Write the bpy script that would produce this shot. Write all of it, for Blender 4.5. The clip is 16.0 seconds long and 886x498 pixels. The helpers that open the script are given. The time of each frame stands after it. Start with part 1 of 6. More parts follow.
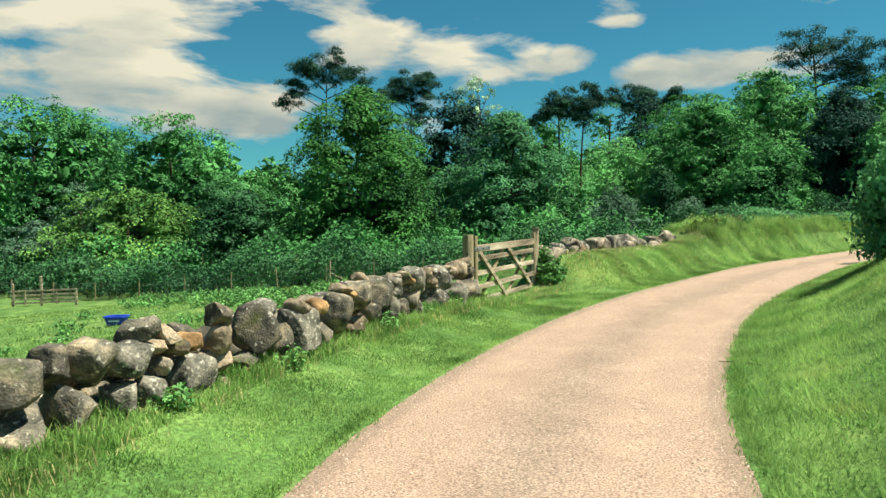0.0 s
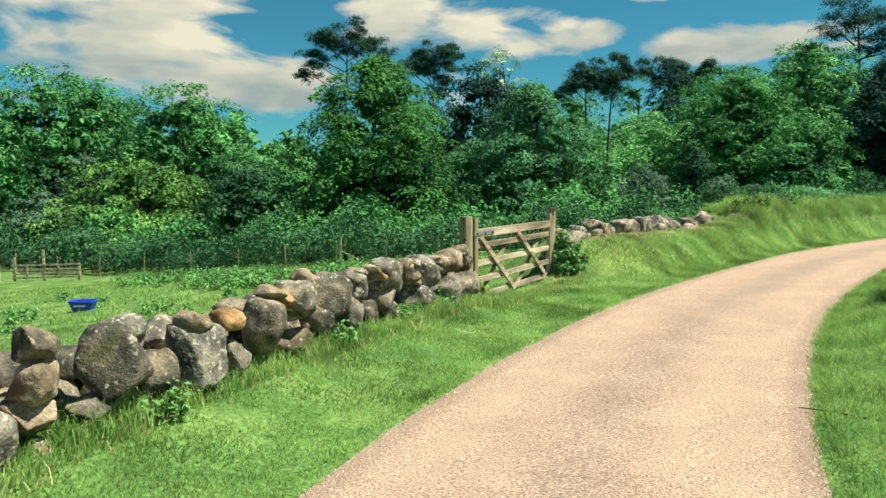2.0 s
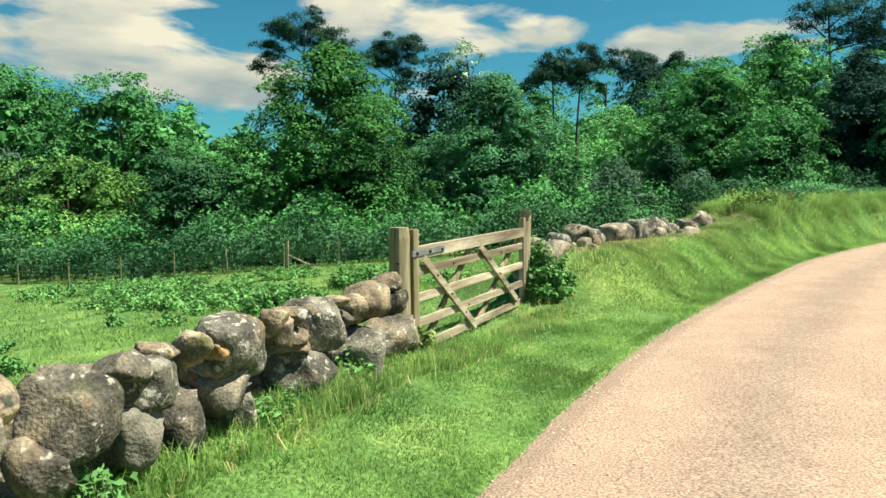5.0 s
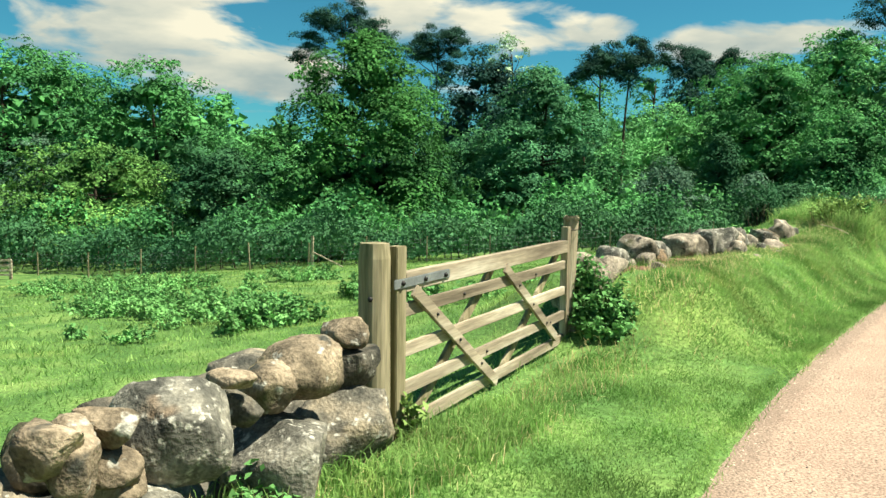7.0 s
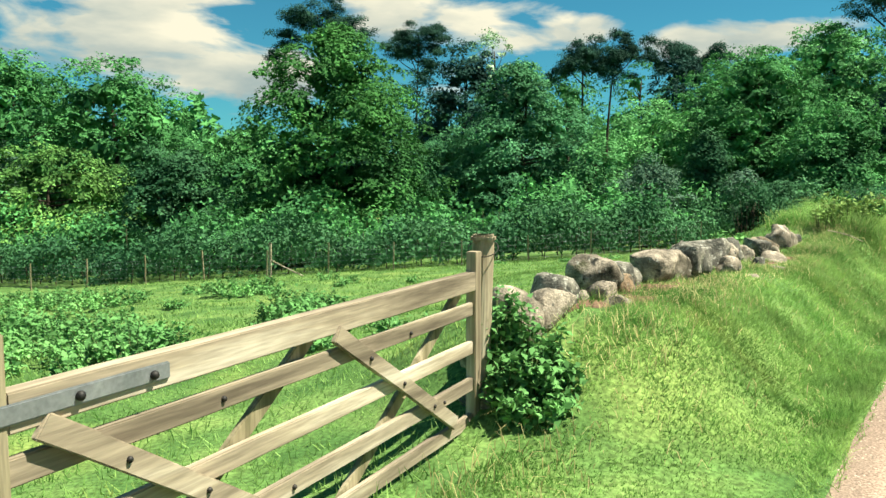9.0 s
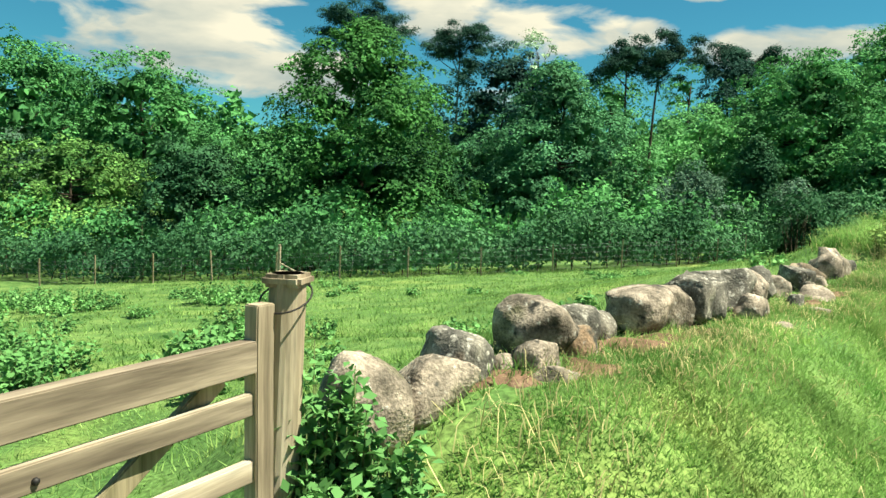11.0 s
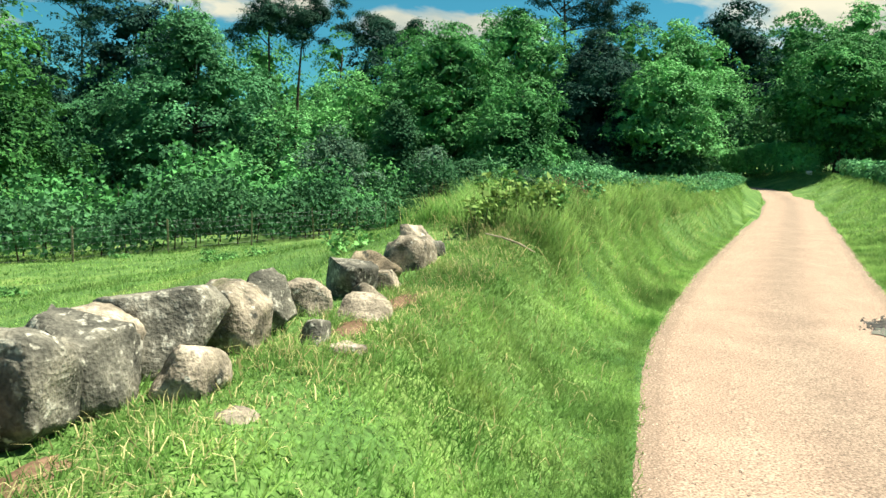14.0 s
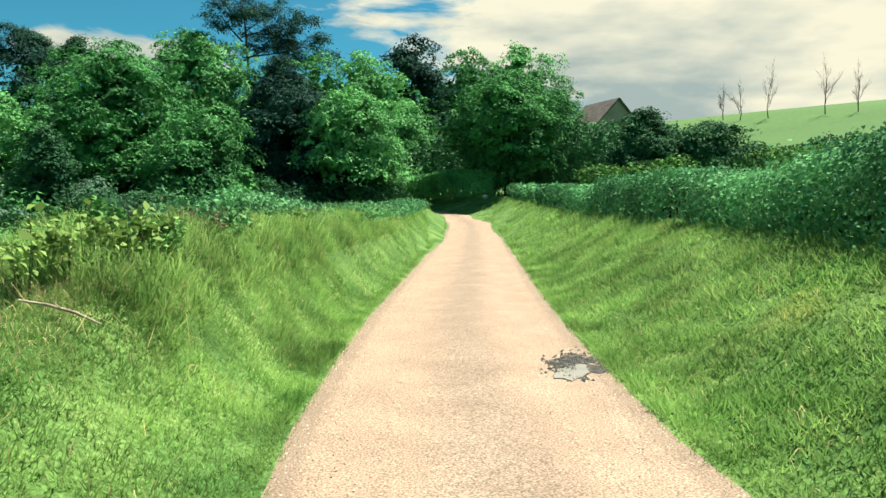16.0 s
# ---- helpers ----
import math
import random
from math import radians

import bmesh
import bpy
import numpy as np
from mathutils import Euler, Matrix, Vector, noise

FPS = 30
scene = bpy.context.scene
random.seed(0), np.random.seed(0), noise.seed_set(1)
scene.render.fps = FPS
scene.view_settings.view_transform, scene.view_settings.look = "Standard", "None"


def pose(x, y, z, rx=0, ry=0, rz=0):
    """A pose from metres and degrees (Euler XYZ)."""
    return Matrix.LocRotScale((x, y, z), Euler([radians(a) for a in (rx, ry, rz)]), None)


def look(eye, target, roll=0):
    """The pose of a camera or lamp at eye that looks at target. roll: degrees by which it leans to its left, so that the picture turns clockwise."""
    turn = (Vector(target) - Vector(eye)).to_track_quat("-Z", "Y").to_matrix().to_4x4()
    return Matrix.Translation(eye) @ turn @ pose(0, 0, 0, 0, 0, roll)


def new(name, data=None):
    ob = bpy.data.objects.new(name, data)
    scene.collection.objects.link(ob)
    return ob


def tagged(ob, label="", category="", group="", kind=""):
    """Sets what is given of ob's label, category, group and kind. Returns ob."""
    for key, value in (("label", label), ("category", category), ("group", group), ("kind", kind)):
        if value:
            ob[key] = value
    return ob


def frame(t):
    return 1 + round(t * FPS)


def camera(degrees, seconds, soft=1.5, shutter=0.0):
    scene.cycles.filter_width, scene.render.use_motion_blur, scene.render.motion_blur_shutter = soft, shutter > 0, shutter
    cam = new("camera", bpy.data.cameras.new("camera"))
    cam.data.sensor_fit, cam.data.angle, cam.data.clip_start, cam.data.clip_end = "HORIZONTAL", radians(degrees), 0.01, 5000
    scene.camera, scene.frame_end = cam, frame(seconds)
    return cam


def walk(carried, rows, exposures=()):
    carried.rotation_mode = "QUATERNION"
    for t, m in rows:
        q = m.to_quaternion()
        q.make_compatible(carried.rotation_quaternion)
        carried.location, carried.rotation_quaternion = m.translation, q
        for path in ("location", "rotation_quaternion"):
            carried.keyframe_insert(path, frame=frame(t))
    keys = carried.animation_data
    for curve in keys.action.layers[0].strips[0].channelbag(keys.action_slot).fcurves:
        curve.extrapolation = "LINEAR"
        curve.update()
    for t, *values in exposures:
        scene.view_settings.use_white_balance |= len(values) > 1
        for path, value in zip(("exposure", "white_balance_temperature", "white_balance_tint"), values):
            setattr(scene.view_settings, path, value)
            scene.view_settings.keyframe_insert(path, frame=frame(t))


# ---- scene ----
cam = camera(62.7, 16.0)
PATH = [
    (0, (-0.807, -2.525, 1.514), (-1.029, -0.539, 1.431), -0.98),
    (0.5, (-0.763, -1.983, 1.519), (-0.964, 0.003, 1.406), -0.6),
    (1, (-0.751, -1.413, 1.53), (-0.97, 0.57, 1.388), -0.98),
    (1.5, (-0.636, -0.836, 1.52), (-0.92, 1.139, 1.373), -0.58),
    (2, (-0.608, -0.269, 1.539), (-0.897, 1.704, 1.39), -0.38),
    (2.5, (-0.579, 0.3, 1.525), (-0.834, 2.278, 1.383), -0.53),
    (3, (-0.57, 0.913, 1.549), (-0.779, 2.898, 1.416), 0.21),
    (3.5, (-0.624, 1.492, 1.561), (-0.749, 3.482, 1.405), -0.31),
    (4, (-0.658, 2.085, 1.552), (-0.797, 4.073, 1.391), -0.29),
    (6.5, (-0.752, 5.032, 1.569), (-1.049, 7.003, 1.411), -0.16),
    (7, (-0.716, 5.66, 1.558), (-1.021, 7.63, 1.391), 0.75),
    (7.5, (-0.604, 6.268, 1.564), (-0.875, 8.242, 1.392), -0.1),
    (8, (-0.461, 6.926, 1.587), (-0.718, 8.902, 1.422), 0.58),
    (8.5, (-0.349, 7.571, 1.609), (-0.584, 9.551, 1.445), -0.15),
    (9, (-0.16, 8.195, 1.6), (-0.438, 10.168, 1.435), 0.11),
    (9.5, (0.023, 8.797, 1.608), (-0.318, 10.761, 1.445), -0.31),
    (12, (1.002, 11.452, 1.636), (0.596, 13.404, 1.476), 2.28),
    (12.5, (1.251, 12.047, 1.598), (0.935, 14.011, 1.386), 1.47),
    (13, (1.525, 12.648, 1.588), (1.385, 14.63, 1.363), 0.93),
    (13.5, (1.797, 13.2, 1.6), (1.978, 15.178, 1.372), 0.43),
    (14, (2.127, 13.675, 1.577), (2.614, 15.602, 1.356), 1.5),
    (14.5, (2.458, 14.233, 1.557), (3.265, 16.051, 1.354), 1.39),
    (15, (2.836, 14.582, 1.552), (3.843, 16.302, 1.388), 0.87),
    (15.5, (3.246, 14.933, 1.549), (4.363, 16.586, 1.413), 1.03),
    (16, (3.634, 15.28, 1.552), (4.841, 16.87, 1.422), -0.18),
]

walk(cam, [(t, look(e, g, r)) for t, e, g, r in PATH], exposures=[(0, 1.12, 6600, 3), (4, 1.18, 6600, 3), (8, 1.34, 6600, 2), (12, 1.36, 6700, 2), (14.5, 1.34, 6600, 2), (16, 1.32, 6550, 1)])

# ---- world, sun ----
SUN_AZ, SUN_EL = radians(6), radians(61)
world = bpy.data.worlds.new("world")
scene.world = world
world.use_nodes = True


# cloud banks: direction, half-width in degrees, weight
CLOUDS = [((-0.561, 0.795, 0.229), 9.44, 0.23), ((-0.474, 0.869, 0.146), 9.94, 0.24), ((-0.363, 0.921, 0.139), 5.41, 0.2), ((-0.174, 0.960, 0.220), 4.95, 0.22), ((-0.025, 0.979, 0.203), 5.67, 0.23),
          ((0.049, 0.977, 0.207), 2.83, 0.18), ((0.217, 0.958, 0.189), 4.95, 0.21), ((0.323, 0.929, 0.182), 3.54, 0.16), ((0.126, 0.962, 0.244), 1.4, 0.14), ((-0.262, 0.925, 0.276), 5.6, 0.14),
          ((-0.477, 0.838, 0.264), 2.8, 0.13), ((0.116, 0.956, 0.269), 3.5, 0.1), ((0.610, 0.758, 0.231), 9.8, 0.23), ((0.777, 0.588, 0.226), 11.2, 0.27),
          ((0.892, 0.399, 0.212), 12.6, 0.29), ((0.788, 0.595, 0.157), 9.8, 0.23), ((0.892, 0.429, 0.138), 12.6, 0.27), ((0.967, 0.210, 0.146), 16.8, 0.27), ((-0.9, 0.3, 0.3), 14, 0.17),
          ((0.2, -0.9, 0.4), 21, 0.17)]


def sky_world():
    nt = world.node_tree
    n, lk = nt.nodes, nt.links
    n.clear()
    out, bg = n.new("ShaderNodeOutputWorld"), n.new("ShaderNodeBackground")
    sky = n.new("ShaderNodeTexSky")
    sky.sky_type, sky.sun_disc = "NISHITA", False
    sky.sun_elevation, sky.sun_rotation = SUN_EL, math.pi / 2 - SUN_AZ
    sky.ozone_density, sky.dust_density, sky.air_density = 3.0, 0.2, 1.0
    co = n.new("ShaderNodeTexCoord")
    sc, nm = n.new("ShaderNodeVectorMath"), n.new("ShaderNodeVectorMath")
    sc.operation, nm.operation = "MULTIPLY", "NORMALIZE"
    sc.inputs[1].default_value = (1, 1, 3.4)
    lk.new(co.outputs["Generated"], sc.inputs[0])
    lk.new(sc.outputs[0], nm.inputs[0])
    big, fine = n.new("ShaderNodeTexNoise"), n.new("ShaderNodeTexNoise")
    big.inputs["Scale"].default_value, big.inputs["Detail"].default_value, big.inputs["Roughness"].default_value = 5.5, 9, 0.56
    big.inputs["Distortion"].default_value = 0.35
    fine.inputs["Scale"].default_value, fine.inputs["Detail"].default_value = 6.0, 7
    for t in (big, fine):
        lk.new(sc.outputs[0], t.inputs["Vector"])
    total = big.outputs["Fac"]
    for d, half, weight in CLOUDS:
        v = Vector((d[0], d[1], d[2] * 3.4)).normalized()
        dot = n.new("ShaderNodeVectorMath")
        dot.operation = "DOT_PRODUCT"
        dot.inputs[1].default_value = v
        lk.new(nm.outputs[0], dot.inputs[0])
        mr = n.new("ShaderNodeMapRange")
        mr.interpolation_type = "SMOOTHSTEP"
        mr.inputs["From Min"].default_value, mr.inputs["From Max"].default_value = math.cos(radians(half * 1.25)), math.cos(radians(half * 0.2))
        mr.inputs["To Max"].default_value = weight
        lk.new(dot.outputs["Value"], mr.inputs["Value"])
        add = n.new("ShaderNodeMath")
        lk.new(total, add.inputs[0])
        lk.new(mr.outputs["Result"], add.inputs[1])
        total = add.outputs[0]
    ramp = n.new("ShaderNodeValToRGB")
    ramp.color_ramp.elements[0].position, ramp.color_ramp.elements[1].position = 0.615, 0.75
    lk.new(total, ramp.inputs["Fac"])
    # sunlit cream tops, greyer thick parts low down
    tone = n.new("ShaderNodeValToRGB")
    tone.color_ramp.elements[0].position, tone.color_ramp.elements[0].color = 0.30, (4.0, 4.7, 4.7, 1)
    tone.color_ramp.elements[1].position, tone.color_ramp.elements[1].color = 0.62, (9.6, 8.8, 7.1, 1)
    sep, hi = n.new("ShaderNodeSeparateXYZ"), n.new("ShaderNodeMath")
    lk.new(co.outputs["Generated"], sep.inputs[0])
    hi.operation = "MULTIPLY_ADD"
    hi.inputs[1].default_value = 1.5
    lk.new(sep.outputs["Z"], hi.inputs[0])
    lift = n.new("ShaderNodeMath")
    lift.inputs[1].default_value = -0.30
    lk.new(fine.outputs["Fac"], lift.inputs[0])
    lk.new(lift.outputs[0], hi.inputs[2])
    lk.new(hi.outputs[0], tone.inputs["Fac"])
    tint = n.new("ShaderNodeMix")
    tint.data_type, tint.blend_type = "RGBA", "MULTIPLY"
    tint.inputs["Factor"].default_value = 1.0
    tint.inputs[7].default_value = SKY_TINT
    mix = n.new("ShaderNodeMix")
    mix.data_type = "RGBA"
    lk.new(ramp.outputs["Color"], mix.inputs["Factor"])
    lk.new(sky.outputs["Color"], tint.inputs[6])
    lk.new(tint.outputs[2], mix.inputs[6])
    lk.new(tone.outputs["Color"], mix.inputs[7])
    lk.new(mix.outputs[2], bg.inputs["Color"])
    bg.inputs["Strength"].default_value = SKY_STRENGTH
    lk.new(bg.outputs["Background"], out.inputs["Surface"])


SKY_TINT, SKY_STRENGTH = (0.33, 0.92, 0.93, 1), 0.042
sky_world()
sun = new("sun", bpy.data.lights.new("sun", "SUN"))
sun.data.energy, sun.data.angle, sun.data.color = 5.0, radians(0.6), (1.0, 0.93, 0.80)
sun.matrix_world = look((40 * math.cos(SUN_AZ), 40 * math.sin(SUN_AZ), 40 * math.tan(SUN_EL)), (0, 0, 0))


# ---- materials ----
def material(name, colors, scale=4.0, fine=40.0, rough=0.85, bump=0.3, bump_dist=0.02, rand=0.0, island=False, spec=0.3, translucent=0.0, metal=0.0, fine_amount=0.35, detail=6, grain=None, spots=()):
    """Noise ramp of colours at one scale, speckle at a finer one, bump from both."""
    m = bpy.data.materials.new(name)
    m.use_nodes = True
    nt = m.node_tree
    n, lk = nt.nodes, nt.links
    b = n["Principled BSDF"]
    co = n.new("ShaderNodeTexCoord")
    n1, n2 = n.new("ShaderNodeTexNoise"), n.new("ShaderNodeTexNoise")
    n1.inputs["Scale"].default_value, n1.inputs["Detail"].default_value = scale, detail
    n2.inputs["Scale"].default_value, n2.inputs["Detail"].default_value = fine, 3
    src = co.outputs["Object"]
    if grain:
        mp = n.new("ShaderNodeMapping")
        mp.vector_type = "TEXTURE"
        mp.inputs["Rotation"].default_value, mp.inputs["Scale"].default_value = grain
        lk.new(src, mp.inputs["Vector"])
        src = mp.outputs["Vector"]
    src0 = src
    lk.new(src, n1.inputs["Vector"])
    lk.new(src, n2.inputs["Vector"])
    ramp = n.new("ShaderNodeValToRGB")
    el = ramp.color_ramp.elements
    while len(el) < len(colors):
        el.new(0.5)
    for i, c in enumerate(colors):
        el[i].position = 0.33 + 0.36 * i / max(1, len(colors) - 1)
        el[i].color = (*c, 1)
    lk.new(n1.outputs["Fac"], ramp.inputs["Fac"])
    var = n.new("ShaderNodeMapRange")
    var.inputs["From Min"].default_value, var.inputs["From Max"].default_value = 0.3, 0.7
    var.inputs["To Min"].default_value, var.inputs["To Max"].default_value = 1 - fine_amount, 1 + fine_amount
    lk.new(n2.outputs["Fac"], var.inputs["Value"])
    val = var.outputs["Result"]
    if rand:
        if island:
            src = n.new("ShaderNodeNewGeometry").outputs["Random Per Island"]
        else:
            src = n.new("ShaderNodeObjectInfo").outputs["Random"]
        rr = n.new("ShaderNodeMapRange")
        rr.inputs["To Min"].default_value, rr.inputs["To Max"].default_value = 1 - rand, 1 + rand
        lk.new(src, rr.inputs["Value"])
        mul = n.new("ShaderNodeMath")
        mul.operation = "MULTIPLY"
        lk.new(val, mul.inputs[0])
        lk.new(rr.outputs["Result"], mul.inputs[1])
        val = mul.outputs[0]
    mulc = n.new("ShaderNodeMix")
    mulc.data_type, mulc.blend_type = "RGBA", "MULTIPLY"
    mulc.inputs["Factor"].default_value = 1
    col = ramp.outputs["Color"]
    for k, (tone, at, lo, hi) in enumerate(spots):
        sn, sr, sm = n.new("ShaderNodeTexNoise"), n.new("ShaderNodeMapRange"), n.new("ShaderNodeMix")
        sn.noise_dimensions = "4D"
        sn.inputs["W"].default_value = 3.7 * k + 1
        sn.inputs["Scale"].default_value, sn.inputs["Detail"].default_value = at, 4
        lk.new(src0, sn.inputs["Vector"])
        sr.inputs["From Min"].default_value, sr.inputs["From Max"].default_value = lo, hi
        lk.new(sn.outputs["Fac"], sr.inputs["Value"])
        sm.data_type = "RGBA"
        lk.new(sr.outputs["Result"], sm.inputs["Factor"])
        lk.new(col, sm.inputs[6])
        sm.inputs[7].default_value = (*tone, 1)
        col = sm.outputs[2]
    lk.new(col, mulc.inputs[6])
    lk.new(val, mulc.inputs[7])
    lk.new(mulc.outputs[2], b.inputs["Base Color"])
    b.inputs["Roughness"].default_value, b.inputs["Metallic"].default_value = rough, metal
    b.inputs["Specular IOR Level"].default_value = spec
    if bump:
        add = n.new("ShaderNodeMath")
        add.operation = "MULTIPLY_ADD"
        add.inputs[1].default_value = 0.35
        lk.new(n2.outputs["Fac"], add.inputs[0])
        lk.new(n1.outputs["Fac"], add.inputs[2])
        bp = n.new("ShaderNodeBump")
        bp.inputs["Strength"].default_value, bp.inputs["Distance"].default_value = bump, bump_dist
        lk.new(add.outputs[0], bp.inputs["Height"])
        lk.new(bp.outputs["Normal"], b.inputs["Normal"])
    if translucent:
        tr, mx = n.new("ShaderNodeBsdfTranslucent"), n.new("ShaderNodeMixShader")
        mx.inputs["Fac"].default_value = translucent
        lk.new(mulc.outputs[2], tr.inputs["Color"])
        lk.new(b.outputs["BSDF"], mx.inputs[1])
        lk.new(tr.outputs["BSDF"], mx.inputs[2])
        lk.new(mx.outputs["Shader"], n["Material Output"].inputs["Surface"])
    return m


def leaf_material(name, dark, light, scale=0.25, tr=0.15, rand=0.14, spots=()):
    mid = tuple((a + b) / 2 for a, b in zip(dark, light))
    return material(name, [dark, mid, light], scale=scale, fine=0.9, rough=0.8, bump=0, rand=rand, island=True, spec=0.08, translucent=tr, fine_amount=0.32, spots=spots)


M_GRASS = material("grass_ground", [(0.050, 0.110, 0.029), (0.090, 0.168, 0.045), (0.150, 0.228, 0.066)], 1.3, 30, 0.95, 0.5, 0.04, fine_amount=0.5, spec=0.1, spots=(((0.24, 0.30, 0.08), 0.35, 0.58, 0.76),))
M_BLADE = leaf_material("grass_blade", (0.112, 0.235, 0.054), (0.315, 0.475, 0.15), 1.6, 0.45, 0.28, spots=(((0.34, 0.40, 0.12), 0.9, 0.60, 0.76),))
M_STRAW = leaf_material("dry_grass", (0.42, 0.37, 0.17), (0.60, 0.54, 0.28), 0.7, 0.4, 0.35)
M_SOIL = material("soil", [(0.085, 0.052, 0.032), (0.15, 0.095, 0.06), (0.21, 0.14, 0.092)], 3, 40, 0.95, 0.7, 0.04, spec=0.1)
LICHEN, RUST, MOSS = (0.40, 0.38, 0.32), (0.30, 0.19, 0.11), (0.07, 0.08, 0.03)
M_STONE = material("boulder", [(0.042, 0.042, 0.036), (0.12, 0.11, 0.088), (0.28, 0.235, 0.17)], 6.0, 60, 0.93, 0.8, 0.03, rand=0.3, spec=0.08, fine_amount=0.35, detail=10, spots=((RUST, 2.2, 0.63, 0.8), ((0.33, 0.27, 0.18), 3.2, 0.55, 0.70), (LICHEN, 20, 0.60, 0.67), (MOSS, 3.0, 0.60, 0.72)))
M_STONE_TAN = material("tan_boulder", [(0.085, 0.07, 0.05), (0.205, 0.163, 0.113), (0.38, 0.305, 0.215)], 6.0, 60, 0.93, 0.8, 0.03, rand=0.2, spec=0.08, fine_amount=0.35, detail=10, spots=((RUST, 2.6, 0.60, 0.78), (LICHEN, 12, 0.62, 0.68), ((0.055, 0.055, 0.046), 8, 0.60, 0.68), (MOSS, 3.4, 0.60, 0.72)))
M_STONE_PALE = material("pale_weathered_boulder", [(0.085, 0.075, 0.058), (0.235, 0.20, 0.155), (0.42, 0.355, 0.275)], 7.0, 60, 0.93, 0.9, 0.03, rand=0.2, spec=0.08, fine_amount=0.35, detail=10, spots=(((0.05, 0.05, 0.043), 9, 0.58, 0.66), (LICHEN, 22, 0.62, 0.68), (MOSS, 3.4, 0.60, 0.72)))
M_STONE_ORANGE = material("orange_sandstone", [(0.16, 0.095, 0.05), (0.34, 0.21, 0.10), (0.44, 0.30, 0.16)], 4.0, 50, 0.92, 0.7, 0.025, rand=0.1, spec=0.08, detail=8, spots=((MOSS, 4, 0.6, 0.7),))
M_STONE_LICHEN = material("lichen_boulder", [(0.05, 0.05, 0.043), (0.135, 0.128, 0.106), (0.27, 0.25, 0.20)], 6.5, 60, 0.93, 0.8, 0.03, rand=0.15, spec=0.08, fine_amount=0.35, detail=10, spots=((LICHEN, 14, 0.60, 0.69), (LICHEN, 26, 0.57, 0.65), (RUST, 2.5, 0.6, 0.75)))
M_STONE_WHITE = material("white_lichen_boulder", [(0.06, 0.06, 0.05), (0.16, 0.15, 0.12), (0.25, 0.23, 0.19)], 5.0, 60, 0.93, 0.8, 0.03, rand=0.1, spec=0.08, fine_amount=0.3, detail=10, spots=(((0.62, 0.60, 0.54), 4.5, 0.50, 0.54),))
UPRIGHT, ALONG = ((0, 0, 0), (1, 1, 14)), ((0, 0, radians(70.6)), (14, 1, 1))
M_WOOD = material("weathered_rail_wood", [(0.146, 0.118, 0.085), (0.347, 0.289, 0.207), (0.560, 0.496, 0.390)], 9, 90, 0.88, 0.5, 0.004, rand=0.14, spec=0.12, fine_amount=0.22, grain=ALONG)
M_WOOD_UP = material("weathered_post_wood", [(0.146, 0.118, 0.079), (0.336, 0.277, 0.189), (0.526, 0.454, 0.336)], 9, 90, 0.88, 0.5, 0.004, rand=0.14, spec=0.12, fine_amount=0.22, grain=UPRIGHT)
M_WOOD_GREEN = material("greenish_post_wood", [(0.112, 0.106, 0.055), (0.246, 0.212, 0.128), (0.392, 0.336, 0.226)], 12, 80, 0.9, 0.6, 0.005, spec=0.12, fine_amount=0.22, grain=UPRIGHT)
M_IRON = material("galvanised_steel", [(0.20, 0.22, 0.23), (0.30, 0.32, 0.33)], 8, 60, 0.5, 0.1, 0.002, spec=0.5, metal=0.5, fine_amount=0.15)
M_DARK = material("dark_iron", [(0.02, 0.02, 0.02), (0.05, 0.045, 0.04)], 20, 80, 0.6, 0.2, 0.002, spec=0.4, metal=0.6)
M_BARK = material("bark", [(0.035, 0.028, 0.02), (0.09, 0.07, 0.05)], 2.0, 14, 0.95, 0.8, 0.04, spec=0.1)
M_BLUE = material("blue_plastic", [(0.01, 0.04, 0.42), (0.015, 0.06, 0.52)], 3, 40, 0.4, 0.05, 0.002, spec=0.5, fine_amount=0.1)
M_WHITE = material("white_paint", [(0.7, 0.7, 0.7), (0.8, 0.8, 0.8)], 3, 40, 0.5, 0.0, fine_amount=0.05)
M_ROOF = material("roof_slate", [(0.09, 0.075, 0.07), (0.16, 0.13, 0.12)], 1.5, 12, 0.8, 0.4, 0.03)
M_RENDER = material("house_render", [(0.30, 0.24, 0.20), (0.38, 0.31, 0.26)], 1.2, 12, 0.9, 0.2, 0.01, fine_amount=0.15)
M_HILL = material("hill_grass", [(0.050, 0.118, 0.024), (0.066, 0.145, 0.030)], 0.05, 1.5, 0.95, 0.2, 0.05, fine_amount=0.12)
M_GLASS = material("dark_glass", [(0.02, 0.025, 0.03), (0.03, 0.035, 0.04)], 1, 10, 0.1, 0.0, spec=0.6)


# ---- mesh helpers ----
def link_mesh(name, verts, faces, mat, parent=None, smooth=False):
    """Object from an (n,3) array and an (m,k) array of corners."""
    verts, faces = np.asarray(verts, np.float32), np.asarray(faces, np.int32)
    me = bpy.data.meshes.new(name)
    k = faces.shape[1]
    me.vertices.add(len(verts))
    me.vertices.foreach_set("co", verts.ravel())
    me.loops.add(faces.size)
    me.loops.foreach_set("vertex_index", faces.ravel())
    me.polygons.add(len(faces))
    me.polygons.foreach_set("loop_start", np.arange(0, faces.size, k, dtype=np.int32))
    me.update(calc_edges=True)
    me.validate()
    if smooth:
        me.polygons.foreach_set("use_smooth", np.ones(len(faces), bool))
    me.materials.append(mat)
    ob = new(name, me)
    if parent:
        ob.parent = parent
    return ob


